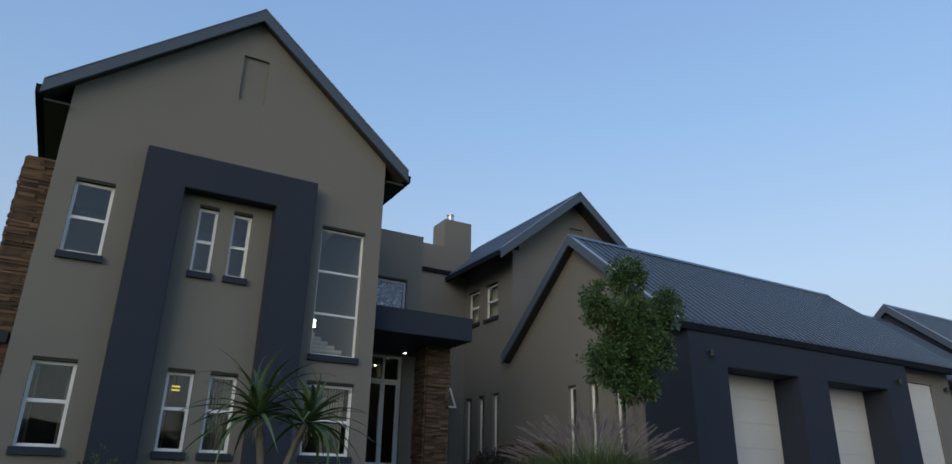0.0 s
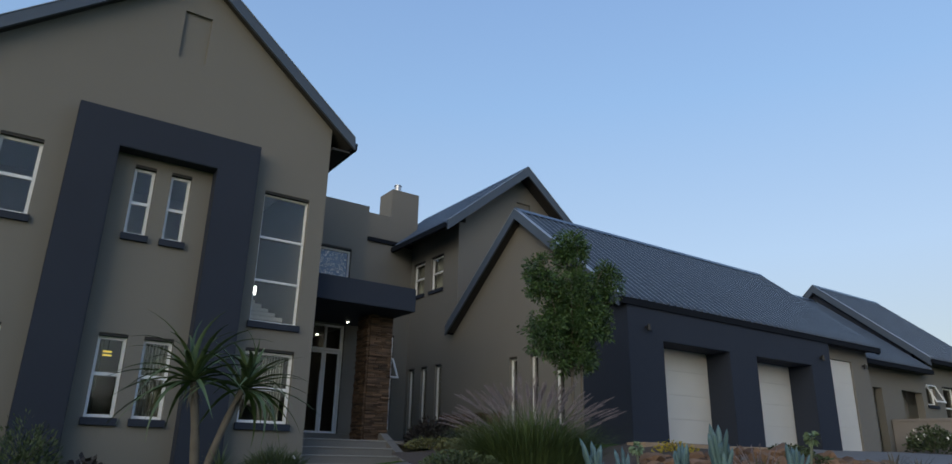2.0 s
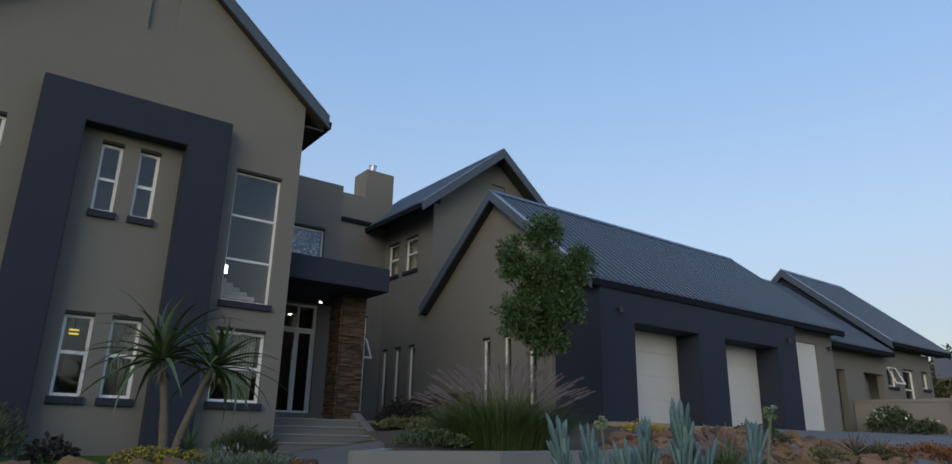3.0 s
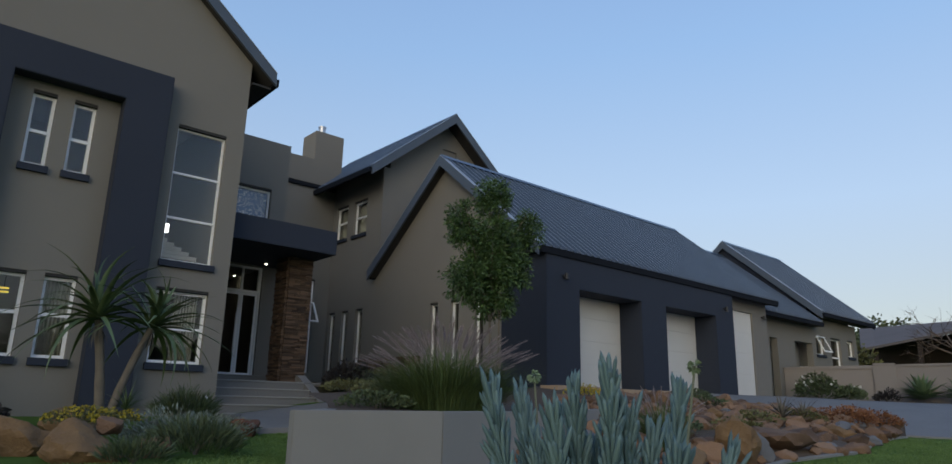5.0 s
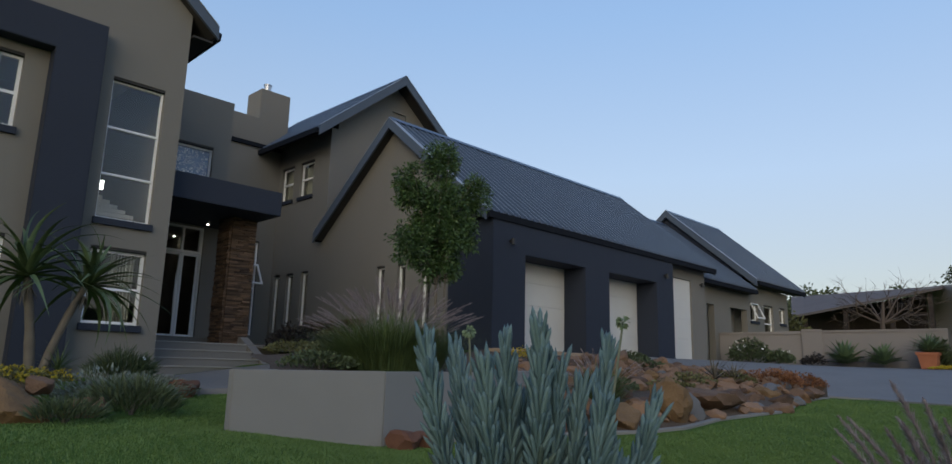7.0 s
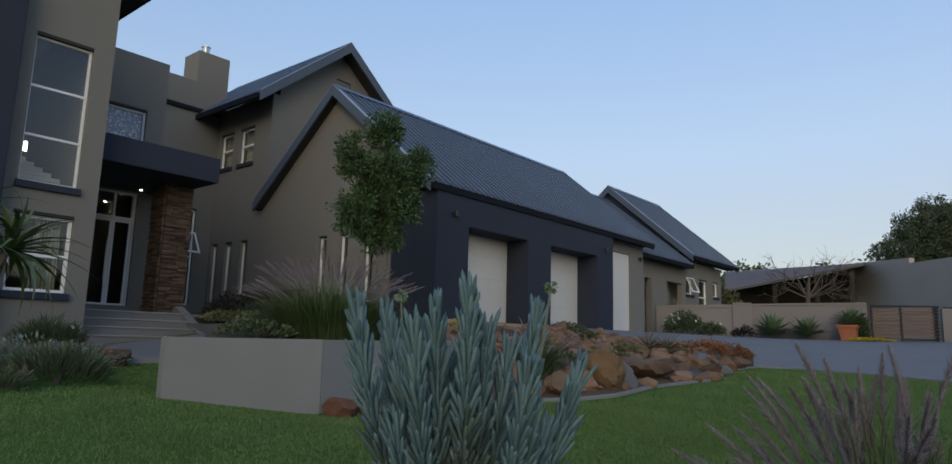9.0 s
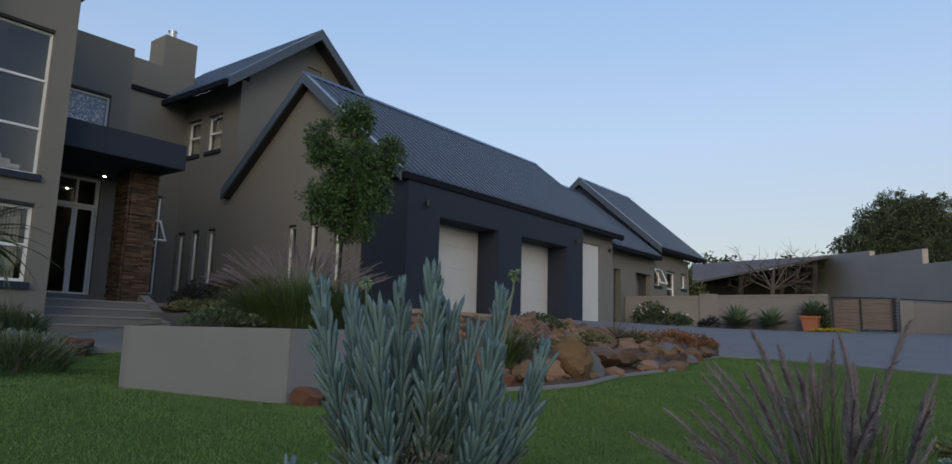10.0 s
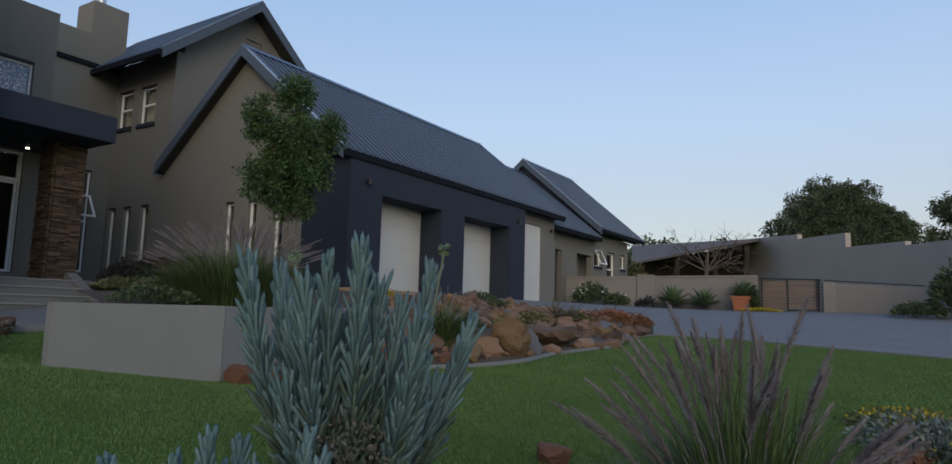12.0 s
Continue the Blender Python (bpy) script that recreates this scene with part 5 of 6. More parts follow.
def chalk_plant(label, base, tips, seed, leaf=0.128, spread=0.16, group="blue succulents", dry_count=1700):
    """Many upright stems set with finger leaves, blue at the tips, withered low down. tips: (dx, dy, z)."""
    rnd = random.Random(seed)
    t = thing("blue_succulent", label, "succulent", base, group)
    b = Vector(base)
    for dx, dy, z in tips:
        e = Vector((b.x + dx, b.y + dy, z))
        s = b + Vector((dx * spread, dy * spread, 0.0))
        pts = bezier(s, Vector((s.x + (e.x - s.x) * 0.74, s.y + (e.y - s.y) * 0.74, b.z + (e.z - b.z) * 0.5)), e, 14)
        st = Mesh()
        st.rod(pts, [0.011 - 0.004 * i / 14 for i in range(15)], 6)
        branch = st.put("stem", STEM, t, "grey-green succulent stem")
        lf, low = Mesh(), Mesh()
        length = sum((q - p).length for p, q in zip(pts, pts[1:]))
        n = int(length / 0.0054)
        for i in range(n):
            u = i / n
            if u < 0.12 or rnd.random() > min(1.0, 0.4 + 2.0 * (u - 0.12)):
                continue
            x = u * 14
            k = min(13, int(x))
            p = pts[k].lerp(pts[k + 1], x - k)
            d = (pts[k + 1] - pts[k]).normalized()
            a = i * 2.39996 + rnd.uniform(-0.3, 0.3)
            ax = d.orthogonal().normalized()
            out = ax * math.cos(a) + d.cross(ax) * math.sin(a)
            open_ = 0.70 - 0.50 * u + rnd.uniform(-0.12, 0.12)
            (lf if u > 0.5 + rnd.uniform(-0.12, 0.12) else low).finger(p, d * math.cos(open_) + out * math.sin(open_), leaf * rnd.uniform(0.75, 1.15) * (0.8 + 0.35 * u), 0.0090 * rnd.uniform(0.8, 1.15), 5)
        for i in range(16):
            a = i * 2.4
            ax = d.orthogonal().normalized()
            out = ax * math.cos(a) + d.cross(ax) * math.sin(a)
            lf.finger(e - d * rnd.uniform(0, 0.05), d + out * rnd.uniform(0.02, 0.2), leaf * rnd.uniform(0.5, 0.9), 0.0082, 5)
        lf.put("leaves", BLUE, branch, "waxy blue-grey finger leaves", "stuff")
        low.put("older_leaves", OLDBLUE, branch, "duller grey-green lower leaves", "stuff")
    if not dry_count:
        return t
    dry = Mesh()
    for i in range(dry_count):
        a = rnd.uniform(0, 6.28)
        k = rnd.random() ** 0.5
        p = b + Vector((math.cos(a) * 0.15 * k - 0.10, math.sin(a) * 0.15 * k - 0.09, rnd.uniform(0.1, 0.58) * (1 - 0.3 * k)))
        dry.leaf(p, (ball_dir(rnd) + Vector((0, 0, -0.1))).normalized(), 0.022, 0.0055, rnd)
    dry.put("withered_leaves", DRYLEAF, t, "withered brown inner leaves", "stuff")
    return t


VIEW = Vector((0.737, 0.676))
SIDE = Vector((0.676, -0.737))
rnd = random.Random(40)


def tips_from(rows):
    """Tips given as sideways offset and height; depth is scattered."""
    out = []
    for s, z in rows:
        k = rnd.uniform(-0.2, 0.2)
        out.append((SIDE.x * s + VIEW.x * k, SIDE.y * s + VIEW.y * k, z))
    return out


MAIN = [(-0.36, 0.125), (-0.265, 0.09), (-0.155, 0.03), (-0.095, 0.11), (-0.13, -0.14), (-0.03, -0.06), (0.015, 0.15), (0.075, 0.03), (0.08, -0.18), (0.15, -0.04),
        (0.20, -0.09), (0.272, 0.12), (0.22, -0.21), (0.40, -0.08), (-0.21, -0.08), (-0.05, -0.22), (0.12, -0.28), (-0.2, -0.28), (0.29, -0.28)]
chalk_plant("tall clump of blue-grey finger-leaved succulent on the lawn", (2.10, 0.81, ground_z(2.10, 0.81)), tips_from(MAIN), 41)
LOW = [(-0.16, -0.36), (-0.10, -0.42), (-0.03, -0.38), (0.02, -0.33), (0.08, -0.37), (0.12, -0.44), (-0.2, -0.46), (0.26, -0.36), (0.30, -0.42), (-0.06, -0.45), (0.05, -0.44), (-0.13, -0.40), (0.18, -0.43), (-0.24, -0.42)]
chalk_plant("low young blue-grey succulent shoots near the tall clump", (1.46, 0.73, ground_z(1.46, 0.73)), tips_from([(s, z - 0.025) for s, z in LOW]), 42, leaf=0.08, spread=0.8, dry_count=0)

# pale green flower heads on stalks beside the succulents
FLOWER = mat("pale_green_petal", (0.19, 0.25, 0.14), 0.7, vary=0.15, scale=9, bump=0.0, isle=0.4)
for k, (x, y, z) in enumerate(((2.10, 1.12, 0.225), (2.36, 0.62, 0.262))):
    f = thing("flower_stalk", "pale green flower head on a thin stalk", "flower", (x, y, ground_z(x, y)), "flower stalks")
    part("stalk", tube(bmesh.new(), [(2.05 + 0.2 * (x - 2.05), 0.85 + 0.2 * (y - 0.85), ground_z(x, y) - 0.02), (2.05 + 0.75 * (x - 2.05), 0.85 + 0.75 * (y - 0.85), -0.35), (x, y, z)], [0.008, 0.006, 0.004], 6), STEM, f)
    m = Mesh()
    fr = random.Random(300 + k)
    for i in range(60):
        d = ball_dir(fr)
        m.leaf(Vector((x, y, z)) + d * 0.010, d, 0.019, 0.006, fr)
    m.put("flower_head", FLOWER, f)

# ---- boulders ----
ROCKS = [rock_mesh("boulder_%s" % "abcdefgh"[i], 60 + i, ROCK, 0.62 + 0.05 * (i % 4)) for i in range(8)]
GREYS = rock_mesh("boulder_grey", 71, GREYROCK, 0.6)
OCHRES = [rock_mesh("boulder_ochre", 72 + i, OCHRE, 0.75, 4) for i in range(2)]
REDS = rock_mesh("boulder_red", 75, REDROCK, 0.75)
rnd = random.Random(50)
fa, ba = resample(BED_FRONT, 60), resample(BED_BACK, 60)
placed = []
# the larger stones along the edging, set by hand
for x, y, s, mesh, lab, sq, turn in ((7.0, 3.84, 0.14, REDS, "small round orange stone at the edging", 1.0, 0), (7.30, 3.78, 0.28, OCHRES[1], "tan rounded boulder at the edging", 0.9, 20), (7.85, 3.86, 0.34, ROCKS[3], "long brown boulder leaning on its neighbour", 0.8, 150),
                                     (8.35, 3.76, 0.34, OCHRES[0], "ochre face of a large boulder at the edging", 1.5, 40), (8.85, 3.80, 0.32, GREYS, "blue-grey angular boulder at the edging", 1.4, 70), (9.85, 3.98, 0.62, ROCKS[5], "long flat brown boulder at the edging", 0.55, 5),
                                     (11.3, 3.86, 0.24, GREYS, "flat pale stone at the edging", 0.5, 0), (10.3, 4.45, 0.42, ROCKS[0], "broad brown boulder in the rockery", 0.8, 60), (11.3, 4.4, 0.30, ROCKS[6], "tan boulder in the rockery", 0.9, 0), (12.6, 4.2, 0.30, OCHRES[1], "tan boulder in the rockery", 0.9, 90),
                                     (12.0, 6.45, 0.40, ROCKS[2], "dark grey-brown boulder at the back of the rockery", 0.9, 0), (6.45, 4.12, 0.28, REDS, "reddish boulder at the edging", 0.9, 0), (6.75, 4.15, 0.26, ROCKS[4], "brown boulder at the edging", 1.0, 30)):
    rock(mesh, x, y, ground_z(x, y) + 0.04 + s * 0.33 * sq, s, rnd, lab, "rockery stones", squash=sq, turn=turn)
    placed.append((Vector((x, y, 0)), s))
for k in range(6000):
    u, v = 0.06 + rnd.random() * 0.91, rnd.random() ** 1.5
    i = int(u * 59)
    p = fa[i].lerp(ba[i], 0.018 + 0.882 * v)
    size = rnd.choice((0.14, 0.18, 0.21, 0.25, 0.30, 0.36)) * rnd.uniform(0.9, 1.1) * (1.2 if v < 0.2 else 1.0)
    if (p.y < 7.3 or p.x > 13.0) and all((p - q).length > 0.70 * (size + s) for q, s in placed):
        placed.append((p, size))
        z = ground_z(p.x, p.y) + 0.03 + 0.22 * math.sin(math.pi * min(1, v)) ** 0.7 + size * 0.08
        pick = rnd.random()
        mesh = GREYS if pick < 0.06 else OCHRES[0] if pick < 0.12 else rnd.choice(ROCKS)
        rock(mesh, p.x, p.y, z, size, rnd, "grey angular boulder in the rockery" if mesh is GREYS else "ochre boulder in the rockery" if mesh is OCHRES[0] else "rust-brown rounded boulder in the rockery", "rockery stones", squash=rnd.uniform(0.7, 1.1))
    if len(placed) > 290:
        break
SMALL = [rock_mesh("cobble_%s" % "abcd"[i], 90 + i, ROCK, 0.7, 2) for i in range(4)]
fill = []
for k in range(5000):
    u, v = 0.05 + rnd.random() * 0.93, rnd.random()
    i = int(u * 59)
    p = fa[i].lerp(ba[i], 0.014 + 0.90 * v)
    size = rnd.uniform(0.06, 0.12)
    if (p.y < 7.5 or p.x > 13.0) and all((p - q).length > 0.62 * (size + s) for q, s in placed) and all((p - q).length > 0.8 * (size + s) for q, s in fill):
        fill.append((p, size))
        z = ground_z(p.x, p.y) + 0.03 + 0.22 * math.sin(math.pi * min(1, v * 1.0)) ** 0.7 + size * 0.35
        rock(rnd.choice(SMALL), p.x, p.y, z, size, rnd, "small rust-brown stone between the boulders", "rockery stones", "stone")
    if len(fill) > 260:
        break
for x, y, s, mesh, lab in ((1.84, 6.40, 0.37, OCHRES[0], "large ochre boulder at the lawn edge below the aloes"), (1.46, 7.1, 0.40, OCHRES[1], "long ochre boulder below the aloes"), (2.16, 8.3, 0.40, OCHRES[1], "rounded ochre boulder beside the aloe trunk"),
                           (2.05, 6.5, 0.15, ROCKS[2], "dark grey-brown stone on the ochre boulders"), (2.46, 6.42, 0.2, ROCKS[2], "brown stone below the aloes"), (2.3, 6.5, 0.17, ROCKS[4], "brown stone below the aloes"), (0.75, 6.95, 0.40, ROCKS[1], "brown boulder below the aloes"), (0.1, 7.3, 0.4, ROCKS[1], "brown boulder below the aloes"), (4.15, 8.3, 0.25, REDS, "reddish boulder beside the path"),
                           (4.62, 4.42, 0.2, REDS, "reddish boulder at the planter's corner"), (4.85, 4.38, 0.17, REDS, "reddish boulder at the planter's corner"), (3.88, 0.90, 0.125, REDS, "small reddish stone on the lawn"), (5.1, -0.68, 0.15, REDS, "reddish stone among silver shrubs"), (5.25, -0.82, 0.13, REDS, "reddish stone among silver shrubs")):
    rock(mesh, x, y, ground_z(x, y) + s * (0.22 if mesh in OCHRES else 1.9 if "on the ochre" in lab else 0.35 if mesh is not GREYS else 1.4), s, rnd, lab)

# ---- shrubs and ground cover ----
shrub("silver_shrub", "spreading silver-green shrub below the aloes", "shrub", (3.12, 7.65), 0.78, 0.36, 3200, 0.09, 0.008, 81, SILVER, 1.0)
shrub("silver_shrub", "low silver-green shrub beside the path", "shrub", (3.75, 8.45), 0.55, 0.26, 1800, 0.08, 0.008, 82, SILVER, 1.0)
shrub("strappy_shrub", "strappy dark green tuft at the lawn edge", "shrub", (2.88, 6.55), 0.46, 0.30, 1500, 0.2, 0.006, 83, SHRUB, 1.3)
shrub("strappy_shrub", "strappy dark green tuft at the lawn edge", "shrub", (2.14, 5.98), 0.28, 0.16, 600, 0.16, 0.006, 84, SHRUB, 1.3)
shrub("white_flowering_tuft", "dark green tuft with a few white flowers by the wall", "shrub", (4.2, 10.8), 0.5, 0.42, 1300, 0.3, 0.007, 85, SHRUB, 1.6, flowers=(WHITEFLOWER, 0.004, 0.05))
shrub("yellow_flowers", "bright yellow flowering ground cover between boulders", "flowers", (2.02, 7.4, ground_z(2.0, 7.3) + 0.24), 0.36, 0.17, 1100, 0.035, 0.011, 86, MOSSY, 1.0, flowers=(YELLOW, 0.5, 0.022))
shrub("yellow_flowers", "bright yellow flowering ground cover between boulders", "flowers", (2.38, 7.6, ground_z(2.4, 7.6) + 0.24), 0.26, 0.14, 500, 0.035, 0.011, 87, MOSSY, 1.0, flowers=(YELLOW, 0.5, 0.022))
shrub("wall_shrub", "upright grey-green shrub against the house", "shrub", (0.75, 11.0), 0.45, 0.85, 1300, 0.10, 0.012, 88, SHRUB, 1.4)
shrub("dark_shrub", "dark purple-leaved plant against the house", "shrub", (1.45, 10.2), 0.28, 0.35, 260, 0.12, 0.035, 89, DARKSHRUB, 0.8)
shrub("dark_shrub", "dark purple-leaved shrub beside the steps", "shrub", (8.2, 12.6, bed_z(8.2, 12.6)), 0.55, 0.52, 1100, 0.13, 0.03, 90, DARKSHRUB, 0.8)
shrub("green_shrub", "pale green succulent cover in the raised bed", "shrub", (7.0, 10.4, bed_z(7.0, 10.4)), 0.5, 0.22, 900, 0.07, 0.02, 91, MOSSY, 0.9)
shrub("green_shrub", "pale green succulent cover in the raised bed", "shrub", (7.2, 9.0, bed_z(7.2, 9.0)), 0.8, 0.3, 1500, 0.08, 0.02, 92, MOSSY, 0.9)
shrub("green_shrub", "grey-green cover along the planter wall", "shrub", (4.95, 6.5, bed_z(4.9, 6.5)), 0.42, 0.2, 1000, 0.06, 0.015, 93, SHRUB, 0.9)
shrub("green_shrub", "low green shrub by the stone plinth", "shrub", (9.5, 12.5, bed_z(9.5, 12.5)), 0.9, 0.45, 1500, 0.1, 0.02, 94, MOSSY, 0.9)
shrub("yellow_flowers", "yellow flowers below the sandstone step", "flowers", (10.9, 8.2, ground_z(10.9, 8.2) + 0.08), 0.4, 0.25, 500, 0.05, 0.014, 95, YELLOW, 1.0)
for k, (x, y, m_, lab) in enumerate(((15.2, 4.75, REDLEAF, "rusty red succulent cover"), (14.3, 4.85, REDLEAF, "rusty red succulent cover"), (13.2, 5.2, MOSSY, "olive ground cover"), (11.6, 5.2, MOSSY, "olive ground cover"), (10.2, 4.6, MOSSY, "olive ground cover"), (12.6, 6.6, SHRUB, "dark green cover"), (13.6, 7.6, SHRUB, "dark green cover"), (9.0, 5.2, SHRUB, "dark green cover"), (9.05, 4.15, MOSSY, "olive ground cover"), (9.75, 4.15, MOSSY, "olive ground cover"))):
    shrub("ground_cover", lab + " among rockery stones", "ground cover", (x, y, ground_z(x, y) + 0.16), 0.72 if k < 2 else 0.5 if k < 8 else 0.26, 0.34 if k < 2 else 0.22 if k < 8 else 0.16, 1500 if k < 2 else 900 if k < 8 else 400, 0.06 if k < 8 else 0.045, 0.018, 100 + k, m_, 0.9, "rockery plants")
shrub("silver_shrub", "silvery woolly shrub at the lawn's near edge", "shrub", (5.55, -0.88), 0.42, 0.26, 3000, 0.05, 0.012, 110, SILVER, 0.8, flowers=(YELLOW, 0.01, 0.02))
shrub("yellow_flowers", "small yellow flowering cover on the lawn", "flowers", (6.55, -0.8), 0.5, 0.14, 1100, 0.04, 0.012, 111, MOSSY, 0.9, flowers=(YELLOW, 0.2, 0.028))
shrub("silver_shrub", "silvery woolly shrub at the lawn's near edge", "shrub", (6.05, -1.28), 0.45, 0.26, 2400, 0.05, 0.012, 112, SILVER, 0.8)
for k, (x, y) in enumerate(((12.5, 5.1), (13.1, 5.0), (12.85, 5.3))):
    a = thing("brown_aloe", "small brown-red aloe among the rockery stones", "aloe", (x, y, ground_z(x, y) + 0.2), "rockery plants")
    lv = Mesh()
    rosette(lv, Vector((x, y, ground_z(x, y) + 0.25)), Vector((0, 0, 1)), 20, 0.44, 0.026, random.Random(120 + k), curl=0.25)
    lv.put("leaves", DRYLEAF, a)

# along the boundary wall
for k, (x, y, r) in enumerate(((27.0, 7.1, 0.84), (27.15, 5.95, 0.76))):
    a = thing("agave", "grey-green agave rosette before the garden wall", "agave", (x, y, ground_z(x, y)), "agaves by the wall")
    lv = Mesh()
    rosette(lv, Vector((x, y, ground_z(x, y) + 0.12)), Vector((0, 0, 1)), 60, r * 1.05, 0.12, random.Random(130 + k), curl=0.25, spread=(0.1, 1.4), droop=0.0)
    lv.put("leaves", AGAVE, a)
shrub("flowering_shrub", "dark green shrub with white blossoms by the wall", "shrub", (25.6, 9.9), 0.7, 0.8, 1400, 0.14, 0.035, 140, SHRUB, 0.9, flowers=(WHITEFLOWER, 0.009, 0.07))
shrub("flowering_shrub", "dark green shrub with white blossoms by the wall", "shrub", (26.1, 9.0), 0.45, 0.5, 700, 0.14, 0.035, 141, SHRUB, 0.9, flowers=(WHITEFLOWER, 0.009, 0.07))
shrub("dark_shrub", "dark reddish plant at the wall's foot", "shrub", (26.7, 8.1), 0.4, 0.4, 400, 0.14, 0.03, 142, DARKSHRUB, 0.9)
shrub("wall_shrub", "green shrub behind the terracotta pot", "shrub", (27.62, 4.4), 0.42, 0.95, 1300, 0.22, 0.03, 143, SHRUB, 1.2)
shrub("yellow_flowers", "yellow-green cover before the terracotta pot", "flowers", (27.0, 3.9), 0.75, 0.12, 700, 0.07, 0.03, 144, YELLOW, 0.9)
shrub("wall_shrub", "tall green shrub beside the driveway", "shrub", (25.9, -2.2), 0.9, 1.9, 2000, 0.3, 0.03, 145, SHRUB, 1.0)
shrub("wall_shrub", "low green shrub beside the driveway", "shrub", (25.7, -0.9), 0.8, 0.5, 900, 0.16, 0.03, 146, SHRUB, 1.0)
pot = thing("plant_pot", "square terracotta pot with a bushy green plant", "plant pot", (27.0, 4.55, ground_z(27, 4.55)))
gz = ground_z(27.0, 4.55)
bm = bmesh.new()
for (r0_, z0_), (r1_, z1_) in (((0.20, 0.0), (0.28, 0.46)), ((0.315, 0.46), (0.315, 0.55))):
    vs = [bm.verts.new((27.0 + sx * r, 4.55 + sy * r, gz + z)) for r, z in ((r0_, z0_), (r1_, z1_)) for sx, sy in ((-1, -1), (1, -1), (1, 1), (-1, 1))]
    for f in ((0, 1, 5, 4), (1, 2, 6, 5), (2, 3, 7, 6), (3, 0, 4, 7), (3, 2, 1, 0), (4, 5, 6, 7)):
        bm.faces.new([vs[i] for i in f])
part("pot_body", bm, TERRACOTTA, pot)
m = Mesh()
rosette(m, Vector((27.0, 4.55, gz + 0.52)), Vector((0, 0, 1)), 110, 0.80, 0.036, random.Random(150), curl=0.6, spread=(0.05, 1.35))
m.put("plant", AGAVE, pot)

# bare dead tree behind the wall
dead = thing("dead_tree", "leafless sprawling dead tree behind the garden wall", "dead tree", (33.0, 7.28, 0.5))
rnd = random.Random(160)


def dead_branch(m, p, d, length, r, depth):
    e = p + d * length
    mid = (p + e) / 2 + ball_dir(rnd) * length * 0.12
    m.rod(bezier(p, mid, e, 4), [r * (1 - 0.13 * k) for k in range(5)], 5)
    if depth:
        for i in range(rnd.choice((3, 3, 4))):
            t = rnd.uniform(0.35, 1.0)
            q = p.lerp(e, t)
            nd = (d + ball_dir(rnd) * 0.95 + Vector((0, 0, -0.05))).normalized()
            dead_branch(m, q, nd, length * rnd.uniform(0.5, 0.8), r * 0.5, depth - 1)


for a in range(7):
    d = Vector((rnd.uniform(-0.4, 0.4), math.cos(a * 0.63) * 1.1, 0.35 + 0.75 * rnd.random())).normalized()
    m = Mesh()
    dead_branch(m, Vector((33.0, 7.28, 2.38)), d, rnd.uniform(1.1, 1.7), 0.045, 3)
    m.put("branch", DEADWOOD, dead, "tangled bare brown branch")
m = Mesh()
m.rod([Vector((33.0, 7.28, 0.3)), Vector((33.02, 7.3, 1.2)), Vector((33.0, 7.28, 2.38)), Vector((33.05, 7.2, 3.3))], [0.16, 0.13, 0.09, 0.05], 8)
m.put("trunk", DEADWOOD, dead, "bare brown trunk")

# far trees
rnd = random.Random(165)
BIG_LOBES = []
for k in range(26):
    a, q = k * 2.4, (k / 26) ** 0.5
    BIG_LOBES.append((3.5 * q * math.cos(a), 0.3 + 5.4 * q * math.sin(a), 6.5 + 6.4 * (1 - q * q) * rnd.uniform(0.55, 1.0) + rnd.uniform(-0.5, 0.6), rnd.uniform(1.3, 2.2), rnd.uniform(1.3, 2.3), rnd.uniform(1.0, 1.7)))
leaf_tree("large_tree", "large dark green round-headed tree behind the wall", "tree", (68.0, 4.2, 0.5), 12.5, 2.5,
          BIG_LOBES, 0.17, 0.075, 90000, 170, FARLEAF, r0=0.35, limbs=20)
leaf_tree("far_tree", "open-crowned dark tree beyond the wall", "tree", (70.0, -4.8, 0.5), 11.5, 3.0,
          [(0, 0, 10.1, 2.5, 2.4, 1.5), (0, -2.5, 8.7, 3, 2.6, 1.6), (0, 1.2, 7.5, 2, 2.0, 1.1)], 0.18, 0.075, 20000, 171, FARLEAF, r0=0.25)
rnd = random.Random(180)
for k in range(16):
    y = -18 + k * 3.6
    x = 84 + rnd.uniform(-6, 6)
    h = rnd.uniform(9.6, 11.0)
    leaf_tree("distant_tree", "distant low dark green tree", "tree", (x, y, 0.3), h, 1.5, [(0, 0, h * 0.66, 2.8, 2.6, h * 0.3), (0, rnd.uniform(-2, 2), h * 0.55, 2.4, 2.2, h * 0.28)], 0.5, 0.17, 1400, 181 + k, FARLEAF, r0=0.2, limbs=5)
shrub("wall_shrub", "bright green bush beyond the wing's corner", "shrub", (37.5, 12.8, 0.3), 1.2, 3.0, 1800, 0.3, 0.07, 200, MOSSY, 0.8)

# ---- turf ----


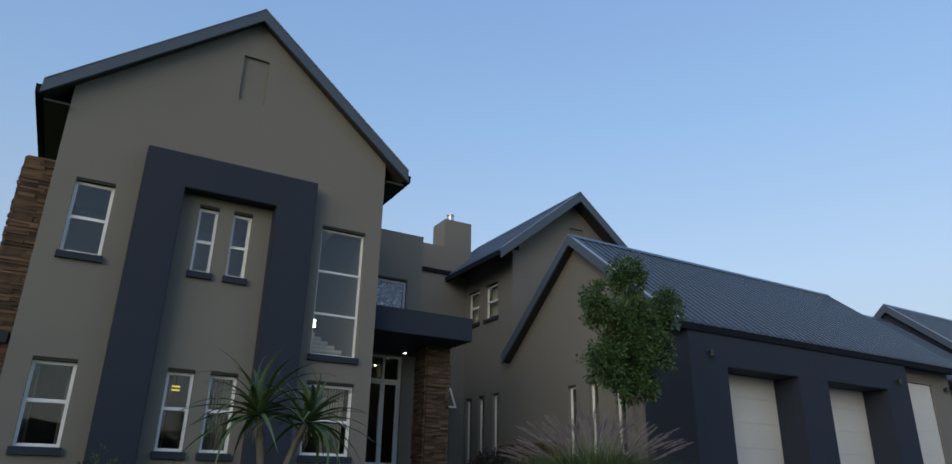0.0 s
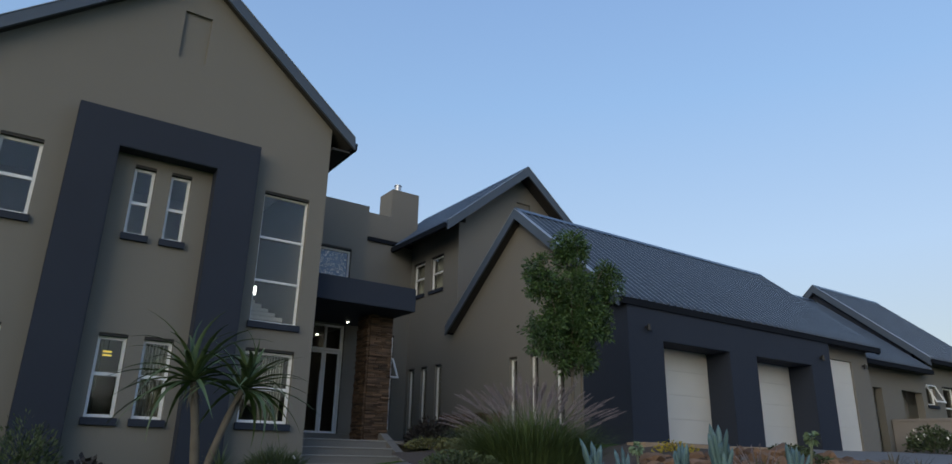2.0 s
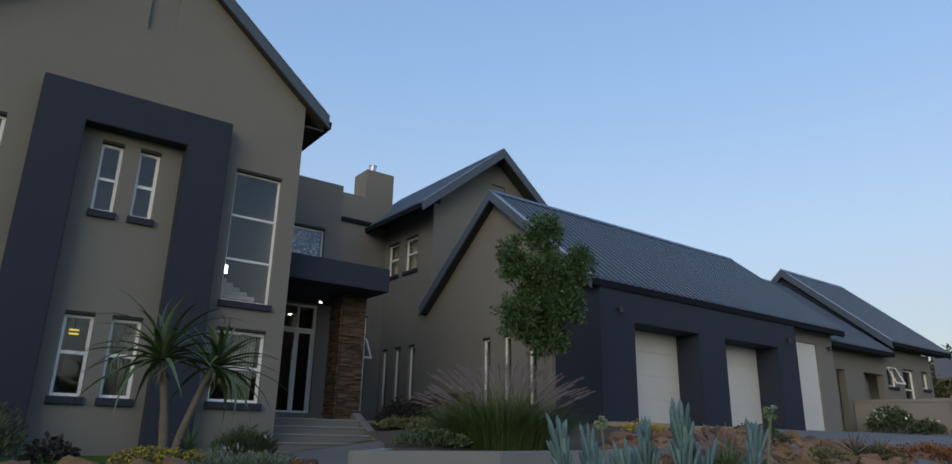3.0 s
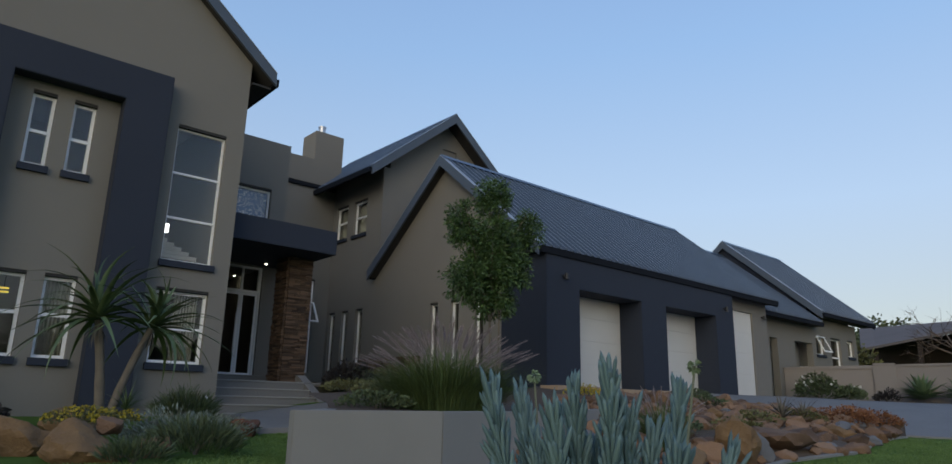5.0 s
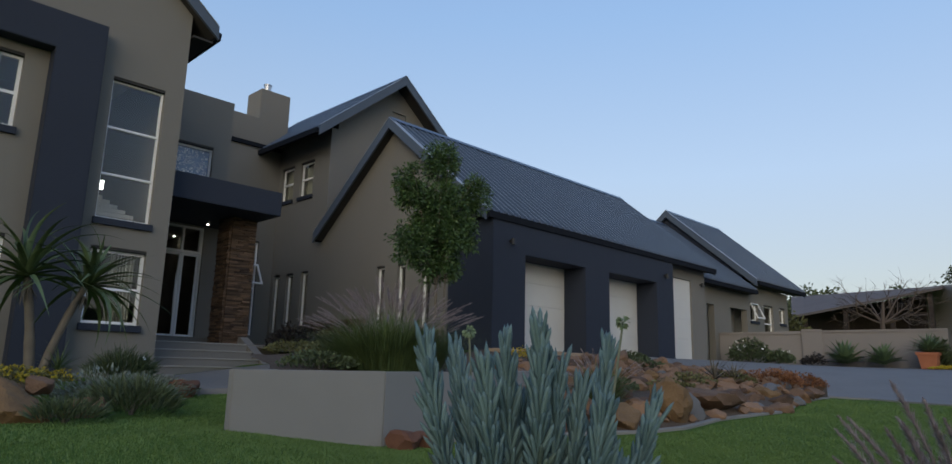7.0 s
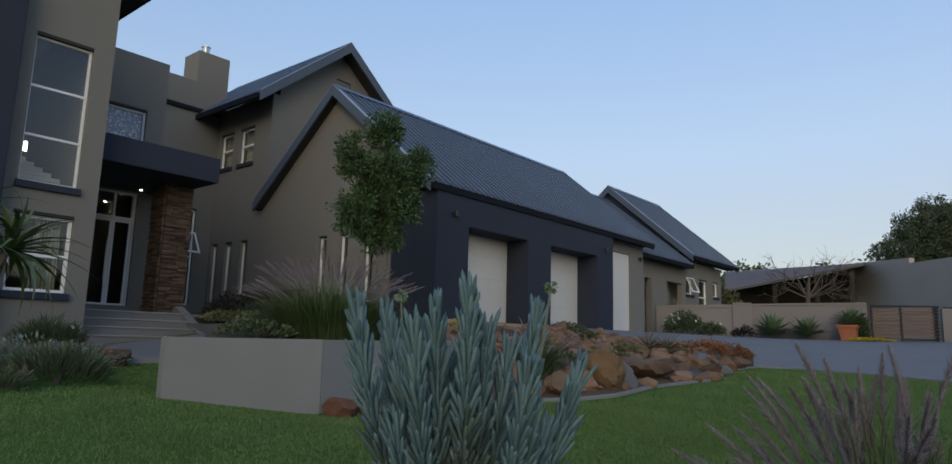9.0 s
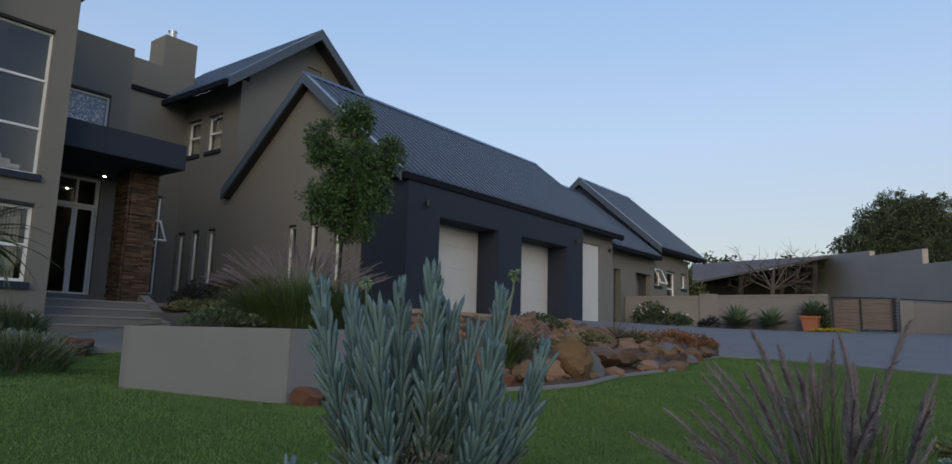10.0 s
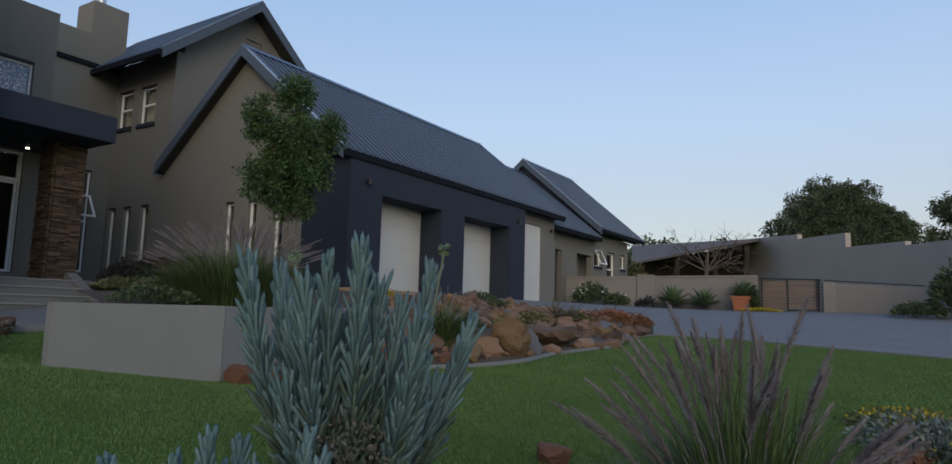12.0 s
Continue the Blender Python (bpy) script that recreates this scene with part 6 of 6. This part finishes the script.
def turf(seed, count, x0, x1, y0, y1, height, keep):
    """Short blades on the lawn, thickest where they are seen from nearest."""
    rng = np.random.default_rng(seed)
    xy = np.stack([rng.uniform(x0, x1, count), rng.uniform(y0, y1, count)], 1)
    gx, gy = np.arange(x0 - 0.5, x1 + 1, 0.25), np.arange(y0 - 0.5, y1 + 1, 0.25)
    table = np.array([[ground_z(a, b) for b in gy] for a in gx])
    fx, fy = (xy[:, 0] - gx[0]) / 0.25, (xy[:, 1] - gy[0]) / 0.25
    i, j = fx.astype(int), fy.astype(int)
    u, w = fx - i, fy - j
    z = table[i, j] * (1 - u) * (1 - w) + table[i + 1, j] * u * (1 - w) + table[i, j + 1] * (1 - u) * w + table[i + 1, j + 1] * u * w
    fade = np.clip((xy[:, 0] - x0) / 3.0, 0, 1) * np.clip((x1 - xy[:, 0]) / 2.5, 0.15, 1) * np.clip((xy[:, 1] - y0) / 1.5, 0, 1)
    ok = keep(xy[:, 0], xy[:, 1]) & (rng.random(count) < fade)
    xy, z = xy[ok], z[ok]
    n = len(z)
    a = rng.uniform(0, 6.28, n)
    wd = 0.0024 + 0.0006 * np.hypot(xy[:, 0], xy[:, 1])
    h = height * rng.uniform(0.5, 1.2, n)
    side = np.stack([np.cos(a), np.sin(a)], 1) * wd[:, None]
    lean = rng.normal(0, 0.45, (n, 2)) * h[:, None]
    v = np.empty((n, 3, 3))
    v[:, 0] = np.c_[xy - side, z - 0.005]
    v[:, 1] = np.c_[xy + side, z - 0.005]
    v[:, 2] = np.c_[xy + lean, z + h]
    me = bpy.data.meshes.new("lawn_grass")
    me.from_pydata(v.reshape(-1, 3).tolist(), [], np.arange(3 * n).reshape(-1, 3).tolist())
    me.materials.append(TURF)
    ob = new("lawn_grass", me)
    tagged(ob, "short mown green lawn grass", "grass", kind="stuff")


KX = np.array([p[0] for p in BED_FRONT[::-1]])
KY = np.array([p[1] for p in BED_FRONT[::-1]])
EX = np.array([p[1] for p in LAWN_EDGE])
EY = np.array([p[0] for p in LAWN_EDGE])


def on_lawn(x, y):
    right = x < np.interp(y, EX, EY) - 0.1
    front = np.where(x > 5.0, y < np.interp(x, KX, KY) - 0.12, np.where(x > 3.0, y < 4.9 - 0.21 * (x - 3.0) - 0.02, y < 6.2))
    left = (y >= 4.9) & (y < 9.2) & (x < 3.0 + 0.7 * (y - 4.9)) & (x < np.where(y > 8.4, 4.35, 4.85)) & (x > 2.9)
    return right & (front | left)


turf(7, 560000, -2.2, 16.2, -5.2, 8.6, 0.017, on_lawn)
turf(8, 380000, 0.9, 8.5, -3.6, 5.2, 0.020, on_lawn)
